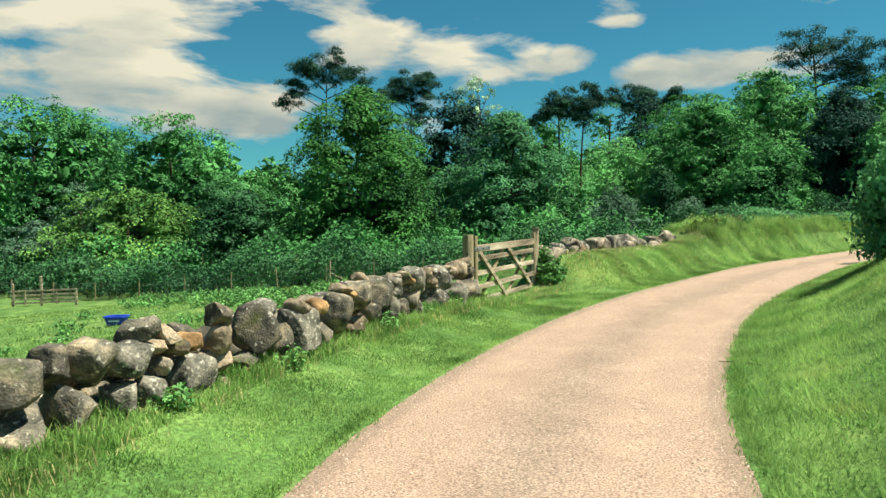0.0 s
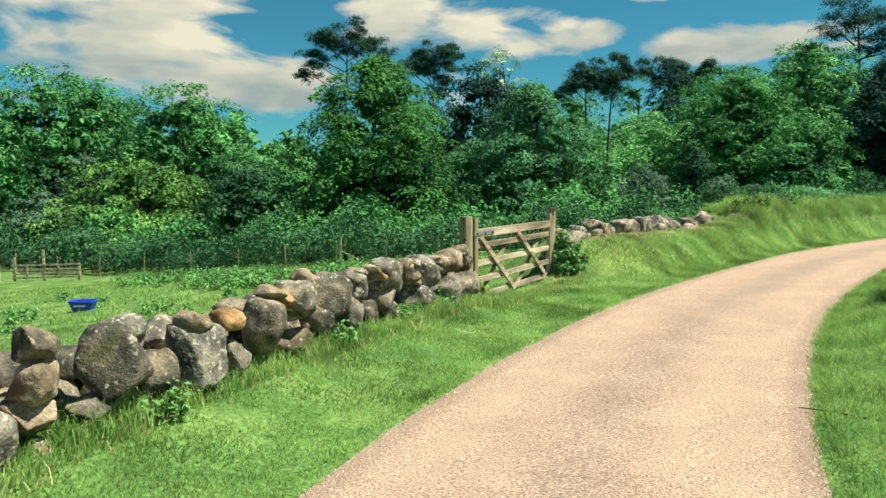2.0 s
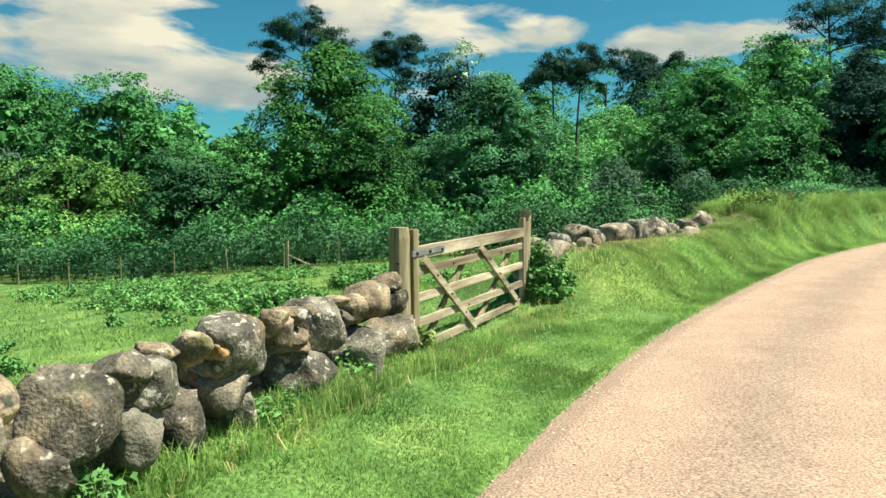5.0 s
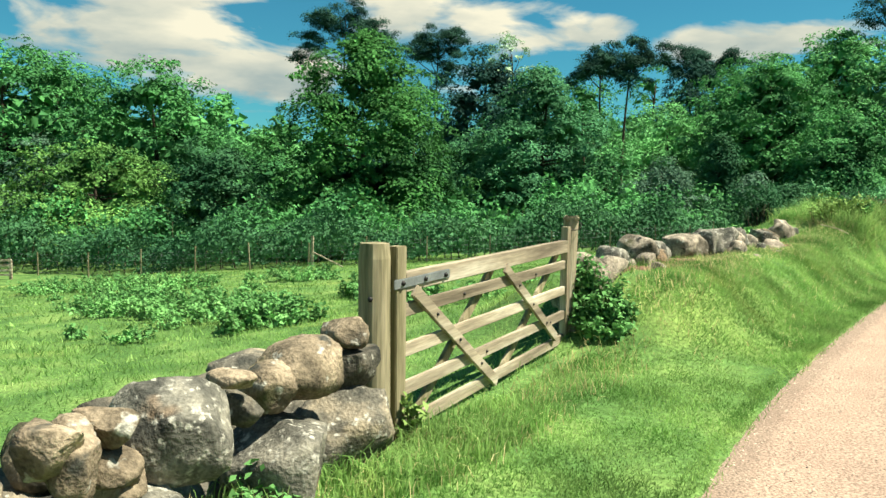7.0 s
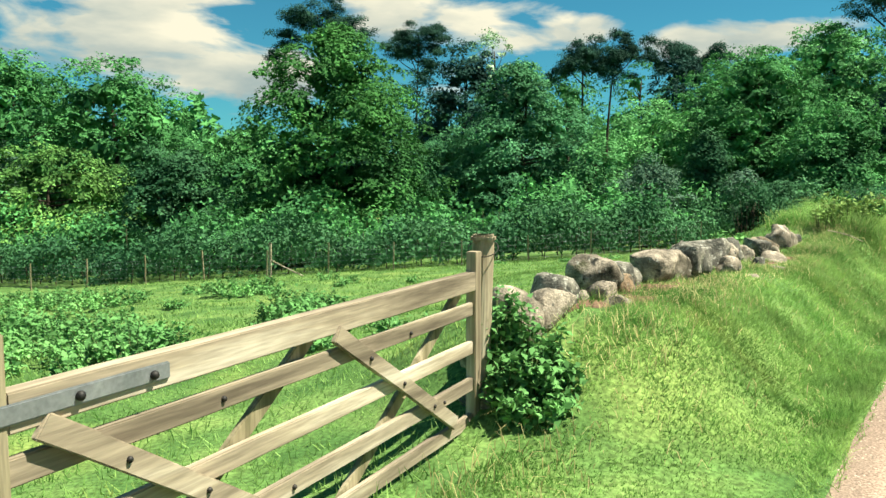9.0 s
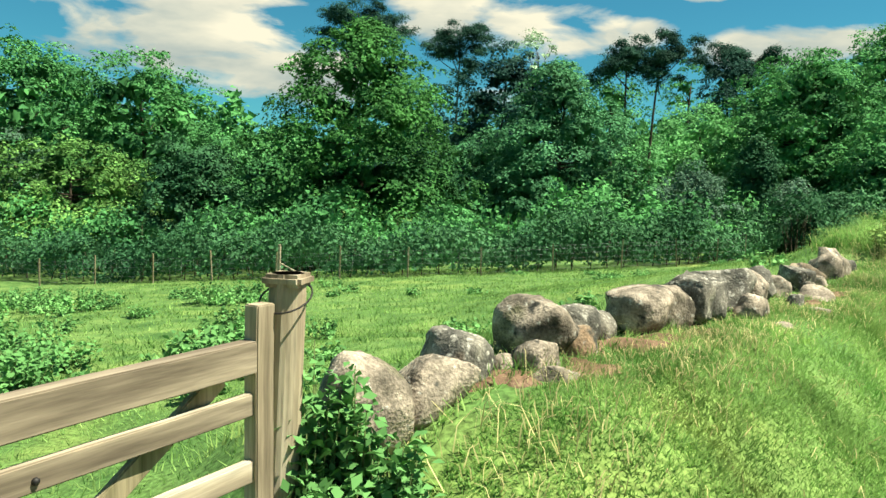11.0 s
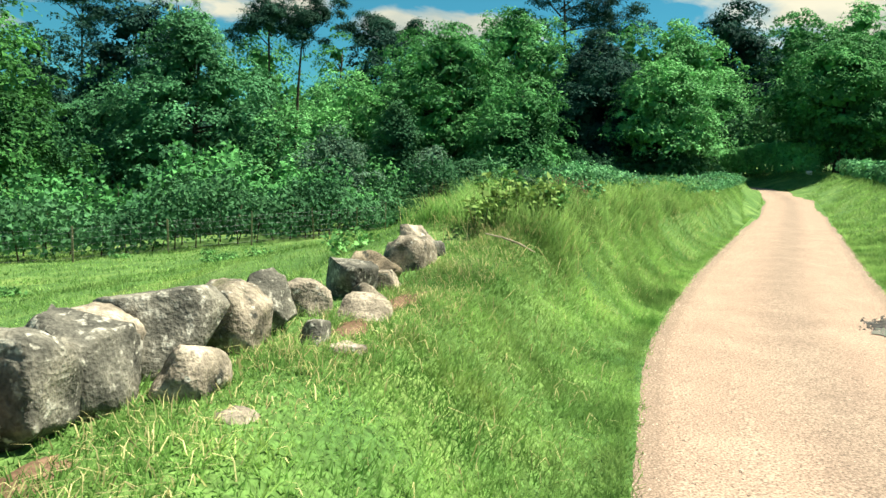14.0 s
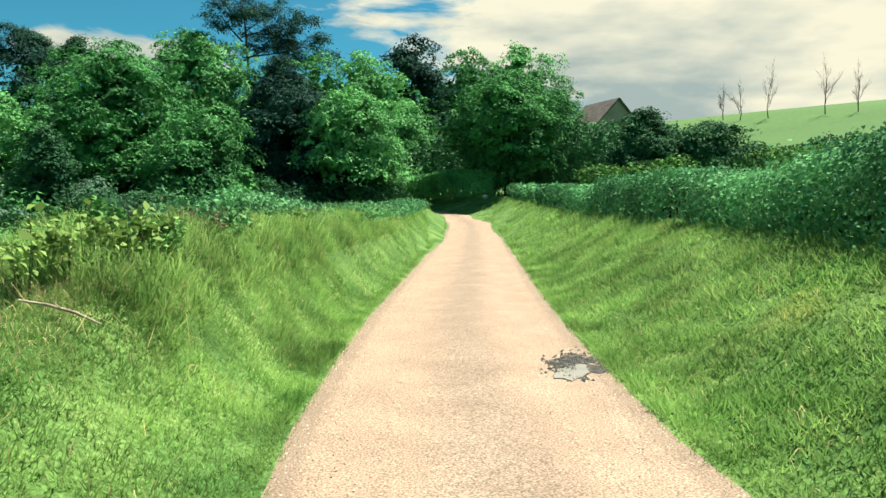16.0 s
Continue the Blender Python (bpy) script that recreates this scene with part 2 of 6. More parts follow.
def part(name, bm, mat, parent=None, label="", smooth=False):
    me = bpy.data.meshes.new(name)
    bm.normal_update()
    bm.to_mesh(me)
    bm.free()
    me.materials.append(mat)
    if smooth:
        me.polygons.foreach_set("use_smooth", np.ones(len(me.polygons), bool))
    ob = new(name, me)
    if parent:
        ob.parent = parent
    if label:
        tagged(ob, label)
    return ob


def empty(name, at, label="", category="", group="", kind=""):
    ob = new(name)
    ob.empty_display_size = 0.1
    ob.matrix_world = at if isinstance(at, Matrix) else pose(*at)
    return tagged(ob, label, category, group, kind)


def bar(p, q, w, h, up=(0, 0, 1), bevel=0.006, wob=0.0):
    """A bevelled board from p to q, w across and h along up."""
    p, q, up = Vector(p), Vector(q), Vector(up)
    bm = bmesh.new()
    bmesh.ops.create_cube(bm, size=1)
    d = (q - p)
    x = d.normalized()
    z = (up - up.dot(x) * x).normalized()
    y = z.cross(x)
    m = Matrix.Translation((p + q) / 2) @ Matrix((x, y, z)).transposed().to_4x4() @ Matrix.Diagonal((d.length, w, h, 1))
    bmesh.ops.transform(bm, matrix=m, verts=bm.verts)
    bmesh.ops.bevel(bm, geom=bm.edges[:], offset=bevel, segments=2, affect="EDGES")
    if wob:
        bmesh.ops.subdivide_edges(bm, edges=[e for e in bm.edges if e.calc_length() > 0.5 * d.length], cuts=8)
        for v in bm.verts:
            v.co += wob * noise.noise_vector(v.co * 3)
    return bm


def tube(points, radii, sides=8, cap=True):
    """Tapered tube through points, as arrays of corners and quads."""
    pts = [Vector(p) for p in points]
    vs, fs = [], []
    for i, p in enumerate(pts):
        d = (pts[min(i + 1, len(pts) - 1)] - pts[max(i - 1, 0)]).normalized()
        a = d.orthogonal().normalized() if abs(d.z) > 0.99 else Vector((0, 0, 1)).cross(d).normalized()
        b = d.cross(a)
        for k in range(sides):
            w = 2 * math.pi * k / sides
            vs.append(p + float(radii[i]) * (math.cos(w) * a + math.sin(w) * b))
    for i in range(len(pts) - 1):
        for k in range(sides):
            fs.append((i * sides + k, i * sides + (k + 1) % sides, (i + 1) * sides + (k + 1) % sides, (i + 1) * sides + k))
    if cap:
        c = len(vs)
        vs.append(pts[-1])
        for k in range(sides):
            fs.append(((len(pts) - 1) * sides + k, (len(pts) - 1) * sides + (k + 1) % sides, c, c))
    return [tuple(v) for v in vs], fs


def tubes(name, runs, mat, parent=None, sides=7, smooth=True):
    """One mesh of several tubes: runs of (points, radii)."""
    bm = bmesh.new()
    for pts, rad in runs:
        vs, fs = tube(pts, rad, sides)
        bv = [bm.verts.new(v) for v in vs]
        for f in fs:
            ids = list(dict.fromkeys(f))
            if len(ids) > 2:
                bm.faces.new([bv[i] for i in ids])
    return part(name, bm, mat, parent, smooth=smooth)


# ---- lie of the land ----
LANE = np.array([(-5.5, -60), (-3.4, -30), (-1.9, -10), (-1.35, -4), (-0.95, 0), (-0.78, 2.0), (-0.22, 4.7), (0.93, 8.15), (2.6, 11.8), (5.81, 17.46), (7.29, 19.70), (10.29, 23.54), (15.1, 29.3),
                 (19.6, 34.7), (25, 41.2), (31, 49), (35.4, 57), (36.4, 64), (34.6, 72), (33, 84), (33, 100)], float)


def smooth_line(pts, step=0.25):
    """Catmull-Rom curve through pts at even steps."""
    p = np.vstack([2 * pts[0] - pts[1], pts, 2 * pts[-1] - pts[-2]])
    out = []
    for i in range(1, len(p) - 2):
        a, b, c, d = p[i - 1:i + 3]
        n = max(2, min(90, int(np.linalg.norm(c - b) / step)))
        t = (np.arange(n) / n)[:, None]
        out.append(0.5 * (2 * b + (c - a) * t + (2 * a - 5 * b + 4 * c - d) * t ** 2 + (3 * b - a - 3 * c + d) * t ** 3))
    return np.vstack(out + [pts[-1:]])


FAR = np.linspace(4, 1600, 160)[:, None]
LINE = np.vstack([LANE[0] + np.array([-0.05, -1.0]) * FAR[::-1], smooth_line(LANE), LANE[-1] + np.array([0.03, 1.0]) * FAR])
TANG = np.vstack([np.diff(LINE, axis=0), [(0.03, 1.0)]])
TANG /= np.linalg.norm(TANG, axis=1)[:, None]
LEFT = np.stack([-TANG[:, 1], TANG[:, 0]], 1)
HALF = 1.38


def lane(x, y):
    """Signed distance to the lane's middle (left positive) and the y of its nearest place."""
    q = np.stack([np.ravel(x), np.ravel(y)], 1).astype(float)
    d, s = np.empty(len(q)), np.empty(len(q))
    for i in range(0, len(q), 20000):
        c = q[i:i + 20000]
        d2 = (c[:, None, 0] - LINE[None, :, 0]) ** 2 + (c[:, None, 1] - LINE[None, :, 1]) ** 2
        k = np.argmin(d2, 1)
        side = np.sign(((c - LINE[k]) * LEFT[k]).sum(1))
        ahead = ((c - LINE[k]) * TANG[k]).sum(1)
        d[i:i + 20000] = np.where(side == 0, 1, side) * np.sqrt(np.maximum(d2[np.arange(len(c)), k] - np.minimum(ahead ** 2, 0.1), 0))
        s[i:i + 20000] = LINE[k, 1] + np.clip(ahead, -0.3, 0.3) * TANG[k, 1]
    return d, s


def step(a, b, v):
    t = np.clip((v - a) / (b - a), 0, 1)
    return t * t * (3 - 2 * t)


def lumps(x, y):
    return 0.5 * np.sin(1.7 * x + 0.6 * y) * np.sin(1.3 * y - 0.4 * x) + 0.3 * np.sin(3.9 * x - 2.1 * y + 1) * np.sin(3.1 * y + 1.7 * x) + 0.2 * np.sin(7.3 * x + 2 * y) * np.sin(6.7 * y - 3 * x)


def land(x, y, rough=True):
    """Height of the ground."""
    x, y = np.asarray(x, float), np.asarray(y, float)
    shape = x.shape
    d, s = lane(x, y)
    xf, yf = x.ravel(), y.ravel()
    base = 0.85 * step(36, 64, s)
    # left verge and bank up to the wall, then the field falling away
    top = 0.20 - 0.18 * step(7.6, 8.6, s) + 0.67 * step(10.9, 12.4, s) - 0.03 * step(12.8, 16.0, s) + 0.50 * step(17.4, 20.6, s) - 0.85 * step(46, 58, s)
    left = base + top * step(HALF + 0.1, 2.75, d)
    field = -0.05 - 0.094 * np.clip(d - 3.2, 0, 33) + 0.03 * np.clip(d - 41, 0, 70) + 0.35 * step(10.8, 13, s) * (1 - step(4, 9, d)) + 0.6 * step(17, 21, s) * (1 - step(5, 14, d))
    late = step(10.8, 12.2, s)
    left = left + (field - left) * step(3.05 + 0.55 * late, 4.1 + 1.2 * late, d)
    # right bank, hedge foot and the hill behind
    u = -d
    rise = 1.15 * step(HALF + 0.05, 4.1, u) * (0.55 + 0.45 * step(-6, 8, s))
    hill = 0.10 * np.clip(u - 8, 0, 90) + 0.0011 * np.clip(u - 12, 0, 80) ** 2
    right = base + rise + hill
    z = np.where(d > 0, left, right)
    if rough:
        amp = 0.034 * step(HALF + 0.1, 2.4, np.abs(d)) + 0.04 * step(4, 8, d)
        z = z + amp * lumps(xf, yf)
    z = z - 0.035 * (1 - step(HALF - 0.25, HALF + 0.05, np.abs(d)))
    return z.reshape(shape)


def height(x, y):
    return float(land(np.array([x]), np.array([y]))[0])


def spaced(a, b, c, d, fine, coarse):
    """Coordinates, fine between b and c, growing outward to a and d."""
    out = list(np.arange(b, c, fine))
    g, v = fine, b
    while v > a:
        g = min(g * 1.09, coarse)
        v -= g
        out.insert(0, v)
    g, v = fine, out[-1]
    while v < d:
        g = min(g * 1.09, coarse)
        v += g
        out.append(v)
    return np.array(out)


def build_ground():
    xs, ys = spaced(-1800, -6, 13, 1800, 0.175, 160), spaced(-1500, -3, 27, 1800, 0.175, 160)
    gx, gy = np.meshgrid(xs, ys)
    gz = land(gx, gy)
    nx, ny = len(xs), len(ys)
    idx = np.arange(nx * ny).reshape(ny, nx)
    faces = np.stack([idx[:-1, :-1], idx[:-1, 1:], idx[1:, 1:], idx[1:, :-1]], -1).reshape(-1, 4)
    ob = link_mesh("ground", np.stack([gx, gy, gz], -1).reshape(-1, 3), faces, M_GRASS, smooth=True)
    # the mown pasture up the hill behind the hedge
    ob.data.materials.append(M_HILL)
    d, _ = lane((gx[:-1, :-1] + gx[1:, 1:]) / 2, (gy[:-1, :-1] + gy[1:, 1:]) / 2)
    ob.data.polygons.foreach_set("material_index", (d < -12).astype(np.int32))
    tagged(ob, "grassy verges, banks and open field of short green grass", "ground", kind="structure")
    return ob


ground = build_ground()


def road_material():
    m = material("gravel_lane", [(0.28, 0.197, 0.149), (0.308, 0.218, 0.164), (0.335, 0.241, 0.182)], 1.6, 70, 0.9, 0.45, 0.008, fine_amount=0.6, spec=0.2)
    nt = m.node_tree
    n, lk = nt.nodes, nt.links
    at = n.new("ShaderNodeAttribute")
    at.attribute_name = "across"
    nz = n.new("ShaderNodeTexNoise")
    nz.inputs["Scale"].default_value, nz.inputs["Detail"].default_value = 1.6, 6
    co = n.new("ShaderNodeTexCoord")
    lk.new(co.outputs["Object"], nz.inputs["Vector"])
    add = n.new("ShaderNodeMath")
    add.operation = "MULTIPLY_ADD"
    add.inputs[1].default_value = 0.22
    lk.new(nz.outputs["Fac"], add.inputs[0])
    off = n.new("ShaderNodeMath")
    off.inputs[1].default_value = 0.14
    lk.new(at.outputs["Fac"], off.inputs[0])
    lk.new(off.outputs[0], add.inputs[2])
    ramp = n.new("ShaderNodeValToRGB")
    ramp.color_ramp.elements[0].position, ramp.color_ramp.elements[0].color = 0.26, (0.78, 0.81, 0.82, 1)
    ramp.color_ramp.elements[1].position, ramp.color_ramp.elements[1].color = 0.58, (0.98, 0.98, 0.98, 1)
    for at_pos, grey in ((0.80, (0.98, 0.98, 0.98, 1)), (1.0, (0.74, 0.76, 0.76, 1))):
        ramp.color_ramp.elements.new(at_pos).color = grey
    lk.new(add.outputs[0], ramp.inputs["Fac"])
    b = n["Principled BSDF"]
    old = b.inputs["Base Color"].links[0].from_socket
    mx = n.new("ShaderNodeMix")
    mx.data_type, mx.blend_type = "RGBA", "MULTIPLY"
    mx.inputs["Factor"].default_value = 1
    lk.new(old, mx.inputs[6])
    lk.new(ramp.outputs["Color"], mx.inputs[7])
    lk.new(mx.outputs[2], b.inputs["Base Color"])
    return m


def build_road():
    m = road_material()
    n = 34
    off = np.linspace(-1, 1, n)
    rows = np.flatnonzero((LINE[:, 1] > -60) & (LINE[:, 1] < 80))
    edge = HALF + 0.07 * np.array([noise.noise((LINE[i, 0] * 0.9, LINE[i, 1] * 0.9, 0.0)) for i in rows]) + 0.04 * np.array([noise.noise((LINE[i, 0] * 3.3, LINE[i, 1] * 3.3, 5.0)) for i in rows])
    edge_r = HALF + 0.07 * np.array([noise.noise((LINE[i, 0] * 0.8, LINE[i, 1] * 0.8, 9.0)) for i in rows]) + 0.05 * np.array([noise.noise((LINE[i, 0] * 3.1, LINE[i, 1] * 3.1, 15.0)) for i in rows])
    dd = np.where(off[None, :] > 0, off[None, :] * edge[:, None], off[None, :] * edge_r[:, None])
    x = LINE[rows, 0, None] + LEFT[rows, 0, None] * dd
    y = LINE[rows, 1, None] + LEFT[rows, 1, None] * dd
    s = LINE[rows, 1, None] + 0 * dd
    z = 0.85 * step(36, 64, s) + 0.025 * (1 - off[None, :] ** 2) - 0.012 * np.exp(-((np.abs(dd) - 0.75) / 0.25) ** 2) - 0.018
    idx = np.arange(x.size).reshape(x.shape)
    f = np.stack([idx[:-1, :-1], idx[:-1, 1:], idx[1:, 1:], idx[1:, :-1]], -1).reshape(-1, 4)[:, ::-1]
    ob = link_mesh("road", np.stack([x, y, z], -1).reshape(-1, 3), f, m, smooth=True)
    a = np.abs(dd)
    across = 0.42 * (1 - np.exp(-(a / 0.42) ** 2)) + 0.6 * step(0.96, 1.35, a) + 0 * x
    at = ob.data.attributes.new("across", "FLOAT", "POINT")
    at.data.foreach_set("value", across.astype(np.float32).ravel())
    tagged(ob, "pale sandy gravel country lane with worn wheel tracks", "road", kind="structure")


build_road()


# ---- dry stone walls ----
def boulder(rng, w, h, dp, sub=4, lean=0.0, sharp=None):
    """A worn boulder w x dp x h with flattened faces."""
    bm = bmesh.new()
    bmesh.ops.create_icosphere(bm, subdivisions=sub, radius=1)
    off = Vector((rng.uniform(-50, 50), rng.uniform(-50, 50), rng.uniform(-50, 50)))
    sharp = rng.random() < 0.78 if sharp is None else sharp
    lim = (0.55, 0.84) if sharp else (0.72, 0.93)
    cuts = [(Vector((rng.gauss(0, 1), rng.gauss(0, 1), rng.gauss(0, 1))).normalized(), rng.uniform(*lim)) for _ in range(12 if sharp else 8)]
    pw = rng.uniform(0.5, 0.68) if sharp else rng.uniform(0.62, 0.85)
    for v in bm.verts:
        c = v.co.copy()
        c = Vector([math.copysign(abs(t) ** pw, t) for t in c]) * 0.95
        for nrm, lm in cuts:
            e = c.dot(nrm) - lm
            if e > 0:
                c -= nrm * e * (0.96 if sharp else 0.8)
        k = 0.55 if sharp else 1.0
        c *= 1 + k * 0.13 * noise.noise(c * 1.3 + off) + 0.05 * noise.noise(c * 3.2 + off) + 0.035 * noise.noise(c * 8 + off) - 0.03 * abs(noise.noise(c * 4.5 - off))
        v.co = c
    # the stated size is the size it has
    for ax, full in enumerate((w, dp, h)):
        lo, hi = min(v.co[ax] for v in bm.verts), max(v.co[ax] for v in bm.verts)
        for v in bm.verts:
            v.co[ax] = ((v.co[ax] - lo) / (hi - lo) - 0.5) * full
    bmesh.ops.transform(bm, matrix=pose(0, 0, 0, rng.uniform(-6, 6), lean, rng.uniform(-8, 8)), verts=bm.verts)
    return bm


class Wall:
    def __init__(self, name, a, b, seed, label, inset):
        self.inset = inset
        self.a, self.u = Vector((*a, 0)), (Vector((*b, 0)) - Vector((*a, 0))).normalized()
        self.yaw = math.degrees(math.atan2(self.u.y, self.u.x))
        self.n = Vector((self.u.y, -self.u.x, 0))
        self.rng = random.Random(seed)
        mid = self.a + self.u * 2
        self.ob = empty(name, (mid.x, mid.y, height(mid.x, mid.y)), label, "stone wall")
        self.inv = self.ob.matrix_world.inverted()

    def at(self, s, z, inset):
        p = self.a + self.u * s - self.n * inset
        return Vector((p.x, p.y, z))


def stone(w, s, z, wide, tall, mat=None, inset=None, deep=None, sub=4, lean=None, sharp=None):
    """One stone of a wall: place along it, height of its middle, size."""
    r = w.rng
    dp = deep or max(0.26, min(0.5, 0.55 * (wide + tall))) * r.uniform(0.9, 1.15)
    bm = boulder(r, wide, tall, dp, sub, r.uniform(-10, 10) if lean is None else lean, sharp)
    p = w.at(s, z, w.inset if inset is None else inset)
    bmesh.ops.transform(bm, matrix=w.inv @ pose(p.x, p.y, p.z, 0, 0, w.yaw), verts=bm.verts)
    if mat is None:
        mat = r.choices((M_STONE, M_STONE_TAN, M_STONE_LICHEN), (6, 1.6, 2.2))[0]
    return part("stone", bm, mat, w.ob, smooth=True)


wall = Wall("dry_stone_wall", (-3.35, 3.34), (-1.82, 9.42), 4, "mortarless wall of rounded grey boulders with lichen", -0.05)
stone(wall, -1.74, 0.63, 0.21, 0.30)
stone(wall, -1.64, 0.33, 0.27, 0.43)
stone(wall, -1.47, 0.61, 0.28, 0.36)
stone(wall, -1.19, 0.32, 0.22, 0.23, M_STONE_LICHEN, sharp=True)
stone(wall, -1.12, 0.57, 0.33, 0.28, M_STONE_LICHEN, sharp=False)
stone(wall, -1.02, 0.77, 0.29, 0.17, M_STONE, sharp=True)
stone(wall, -0.97, 0.15, 0.22, 0.10, M_STONE_TAN, sharp=True)
stone(wall, -0.94, 0.31, 0.24, 0.25, M_STONE_LICHEN, sharp=False)
stone(wall, -0.87, 0.61, 0.14, 0.13, M_STONE_TAN, sharp=True)
stone(wall, -0.84, 0.48, 0.12, 0.16, M_STONE, sharp=True)
stone(wall, -0.77, 0.70, 0.15, 0.16, M_STONE_TAN, sharp=True)
stone(wall, -0.66, 0.58, 0.14, 0.13, M_STONE_TAN, sharp=False)
stone(wall, -0.53, 0.32, 0.41, 0.38, M_STONE_LICHEN, sharp=False)
stone(wall, -0.49, 0.59, 0.24, 0.18, M_STONE_ORANGE, sharp=True)
stone(wall, -0.20, 0.19, 0.13, 0.18, M_STONE_TAN, sharp=True)
stone(wall, -0.18, 0.38, 0.26, 0.21, M_STONE_TAN, sharp=True)
stone(wall, -0.12, 0.58, 0.30, 0.24, M_STONE_TAN, sharp=True)
stone(wall, -0.11, 0.75, 0.26, 0.22, M_STONE, sharp=True)
stone(wall, 0.21, 0.32, 0.28, 0.13, M_STONE, sharp=True)
stone(wall, 0.37, 0.55, 0.35, 0.46, M_STONE, sharp=True)
stone(wall, 0.50, 0.72, 0.23, 0.19, M_STONE_LICHEN, sharp=True)
stone(wall, 0.70, 0.38, 0.21, 0.37, M_STONE, sharp=True)
stone(wall, 1.08, 0.43, 0.33, 0.49, M_STONE_LICHEN, sharp=True)
stone(wall, 1.11, 0.66, 0.28, 0.20, M_STONE_TAN, sharp=True)
stone(wall, 1.43, 0.64, 0.25, 0.17, M_STONE_ORANGE, sharp=False)
stone(wall, 1.46, 0.34, 0.18, 0.34, M_STONE, sharp=True)
stone(wall, 1.88, 0.52, 0.29, 0.47, M_STONE, sharp=False)
stone(wall, 1.97, 0.77, 0.19, 0.11, M_STONE_TAN, sharp=True)
stone(wall, 2.09, 0.72, 0.12, 0.17, M_STONE_ORANGE, sharp=True)
stone(wall, 2.24, 0.33, 0.36, 0.20, M_STONE_TAN, sharp=True)
stone(wall, 2.30, 0.66, 0.37, 0.35, M_STONE, sharp=False)
stone(wall, 2.48, 0.80, 0.23, 0.23, M_STONE_TAN, sharp=False)
stone(wall, 2.74, 0.45, 0.27, 0.27, M_STONE, sharp=True)
stone(wall, 2.87, 0.64, 0.32, 0.41, M_STONE, sharp=True)
stone(wall, 3.19, 0.74, 0.35, 0.21, M_STONE, sharp=True)
stone(wall, 3.19, 0.43, 0.26, 0.34, M_STONE_WHITE, sharp=False)
stone(wall, 3.28, 0.65, 0.38, 0.29, M_STONE_LICHEN, sharp=False)
stone(wall, 3.41, 0.78, 0.18, 0.11, M_STONE_TAN, sharp=True)
stone(wall, 3.56, 0.34, 0.22, 0.32, M_STONE, sharp=False)
stone(wall, 3.65, 0.74, 0.16, 0.20, M_STONE_TAN, sharp=True)
stone(wall, 3.82, 0.72, 0.12, 0.13, M_STONE_ORANGE, sharp=False)
stone(wall, 3.90, 0.46, 0.30, 0.32, M_STONE, sharp=True)
stone(wall, 3.98, 0.69, 0.44, 0.37, M_STONE_LICHEN, sharp=False)
stone(wall, 4.01, 0.29, 0.22, 0.30, M_STONE_LICHEN, sharp=True)
stone(wall, 4.39, 0.74, 0.19, 0.22, M_STONE_TAN, sharp=True)
stone(wall, 4.48, 0.71, 0.19, 0.24, M_STONE_TAN, sharp=True)
stone(wall, 4.61, 0.76, 0.12, 0.14, M_STONE_TAN, sharp=True)
stone(wall, 4.62, 0.62, 0.18, 0.14, M_STONE_TAN, sharp=False)
stone(wall, 4.64, 0.58, 0.20, 0.17, M_STONE_TAN, sharp=True)
stone(wall, 4.70, 0.36, 0.42, 0.40, M_STONE_LICHEN, sharp=True)
stone(wall, 4.94, 0.65, 0.40, 0.39, M_STONE_LICHEN, sharp=False)
stone(wall, 5.25, 0.77, 0.14, 0.08, M_STONE_TAN, sharp=False)
stone(wall, 5.31, 0.62, 0.09, 0.15, M_STONE, sharp=False)
stone(wall, 5.53, 0.66, 0.26, 0.25, M_STONE_TAN, sharp=False)
stone(wall, 5.73, 0.69, 0.44, 0.32, M_STONE_TAN, sharp=False)
stone(wall, 6.16, 0.79, 0.20, 0.18, M_STONE_TAN, sharp=True)
stone(wall, 6.19, 0.59, 0.32, 0.29, M_STONE, sharp=True)
stone(wall, 5.55, 0.27, 0.58, 0.54, M_STONE_LICHEN, deep=0.62, lean=0, sharp=True)
stone(wall, 6.08, 0.26, 0.56, 0.56, M_STONE, deep=0.6, lean=0, sharp=True)
# the wall's run behind the walk, its filling and its far face
for i in range(16):
    rr = wall.rng
    stone(wall, -2.0 - 0.42 * i, 0.26, rr.uniform(0.34, 0.5), rr.uniform(0.34, 0.45), sub=3)
    stone(wall, -2.1 - 0.42 * i, 0.60, rr.uniform(0.34, 0.5), rr.uniform(0.24, 0.34), sub=3)
for i in range(20):
    rr = wall.rng
    stone(wall, -1.8 + 0.43 * i, 0.22, rr.uniform(0.4, 0.55), rr.uniform(0.4, 0.5), M_STONE, inset=0.55, sub=3)
    stone(wall, -1.6 + 0.43 * i, 0.50 - 0.02 * (i % 3), rr.uniform(0.34, 0.5), rr.uniform(0.24, 0.34), M_STONE, inset=0.52, sub=3)
for i in range(17):
    rr = wall.rng
    stone(wall, -1.7 + 0.5 * i, 0.16, 0.5, 0.3, M_STONE, inset=0.28, sub=3)

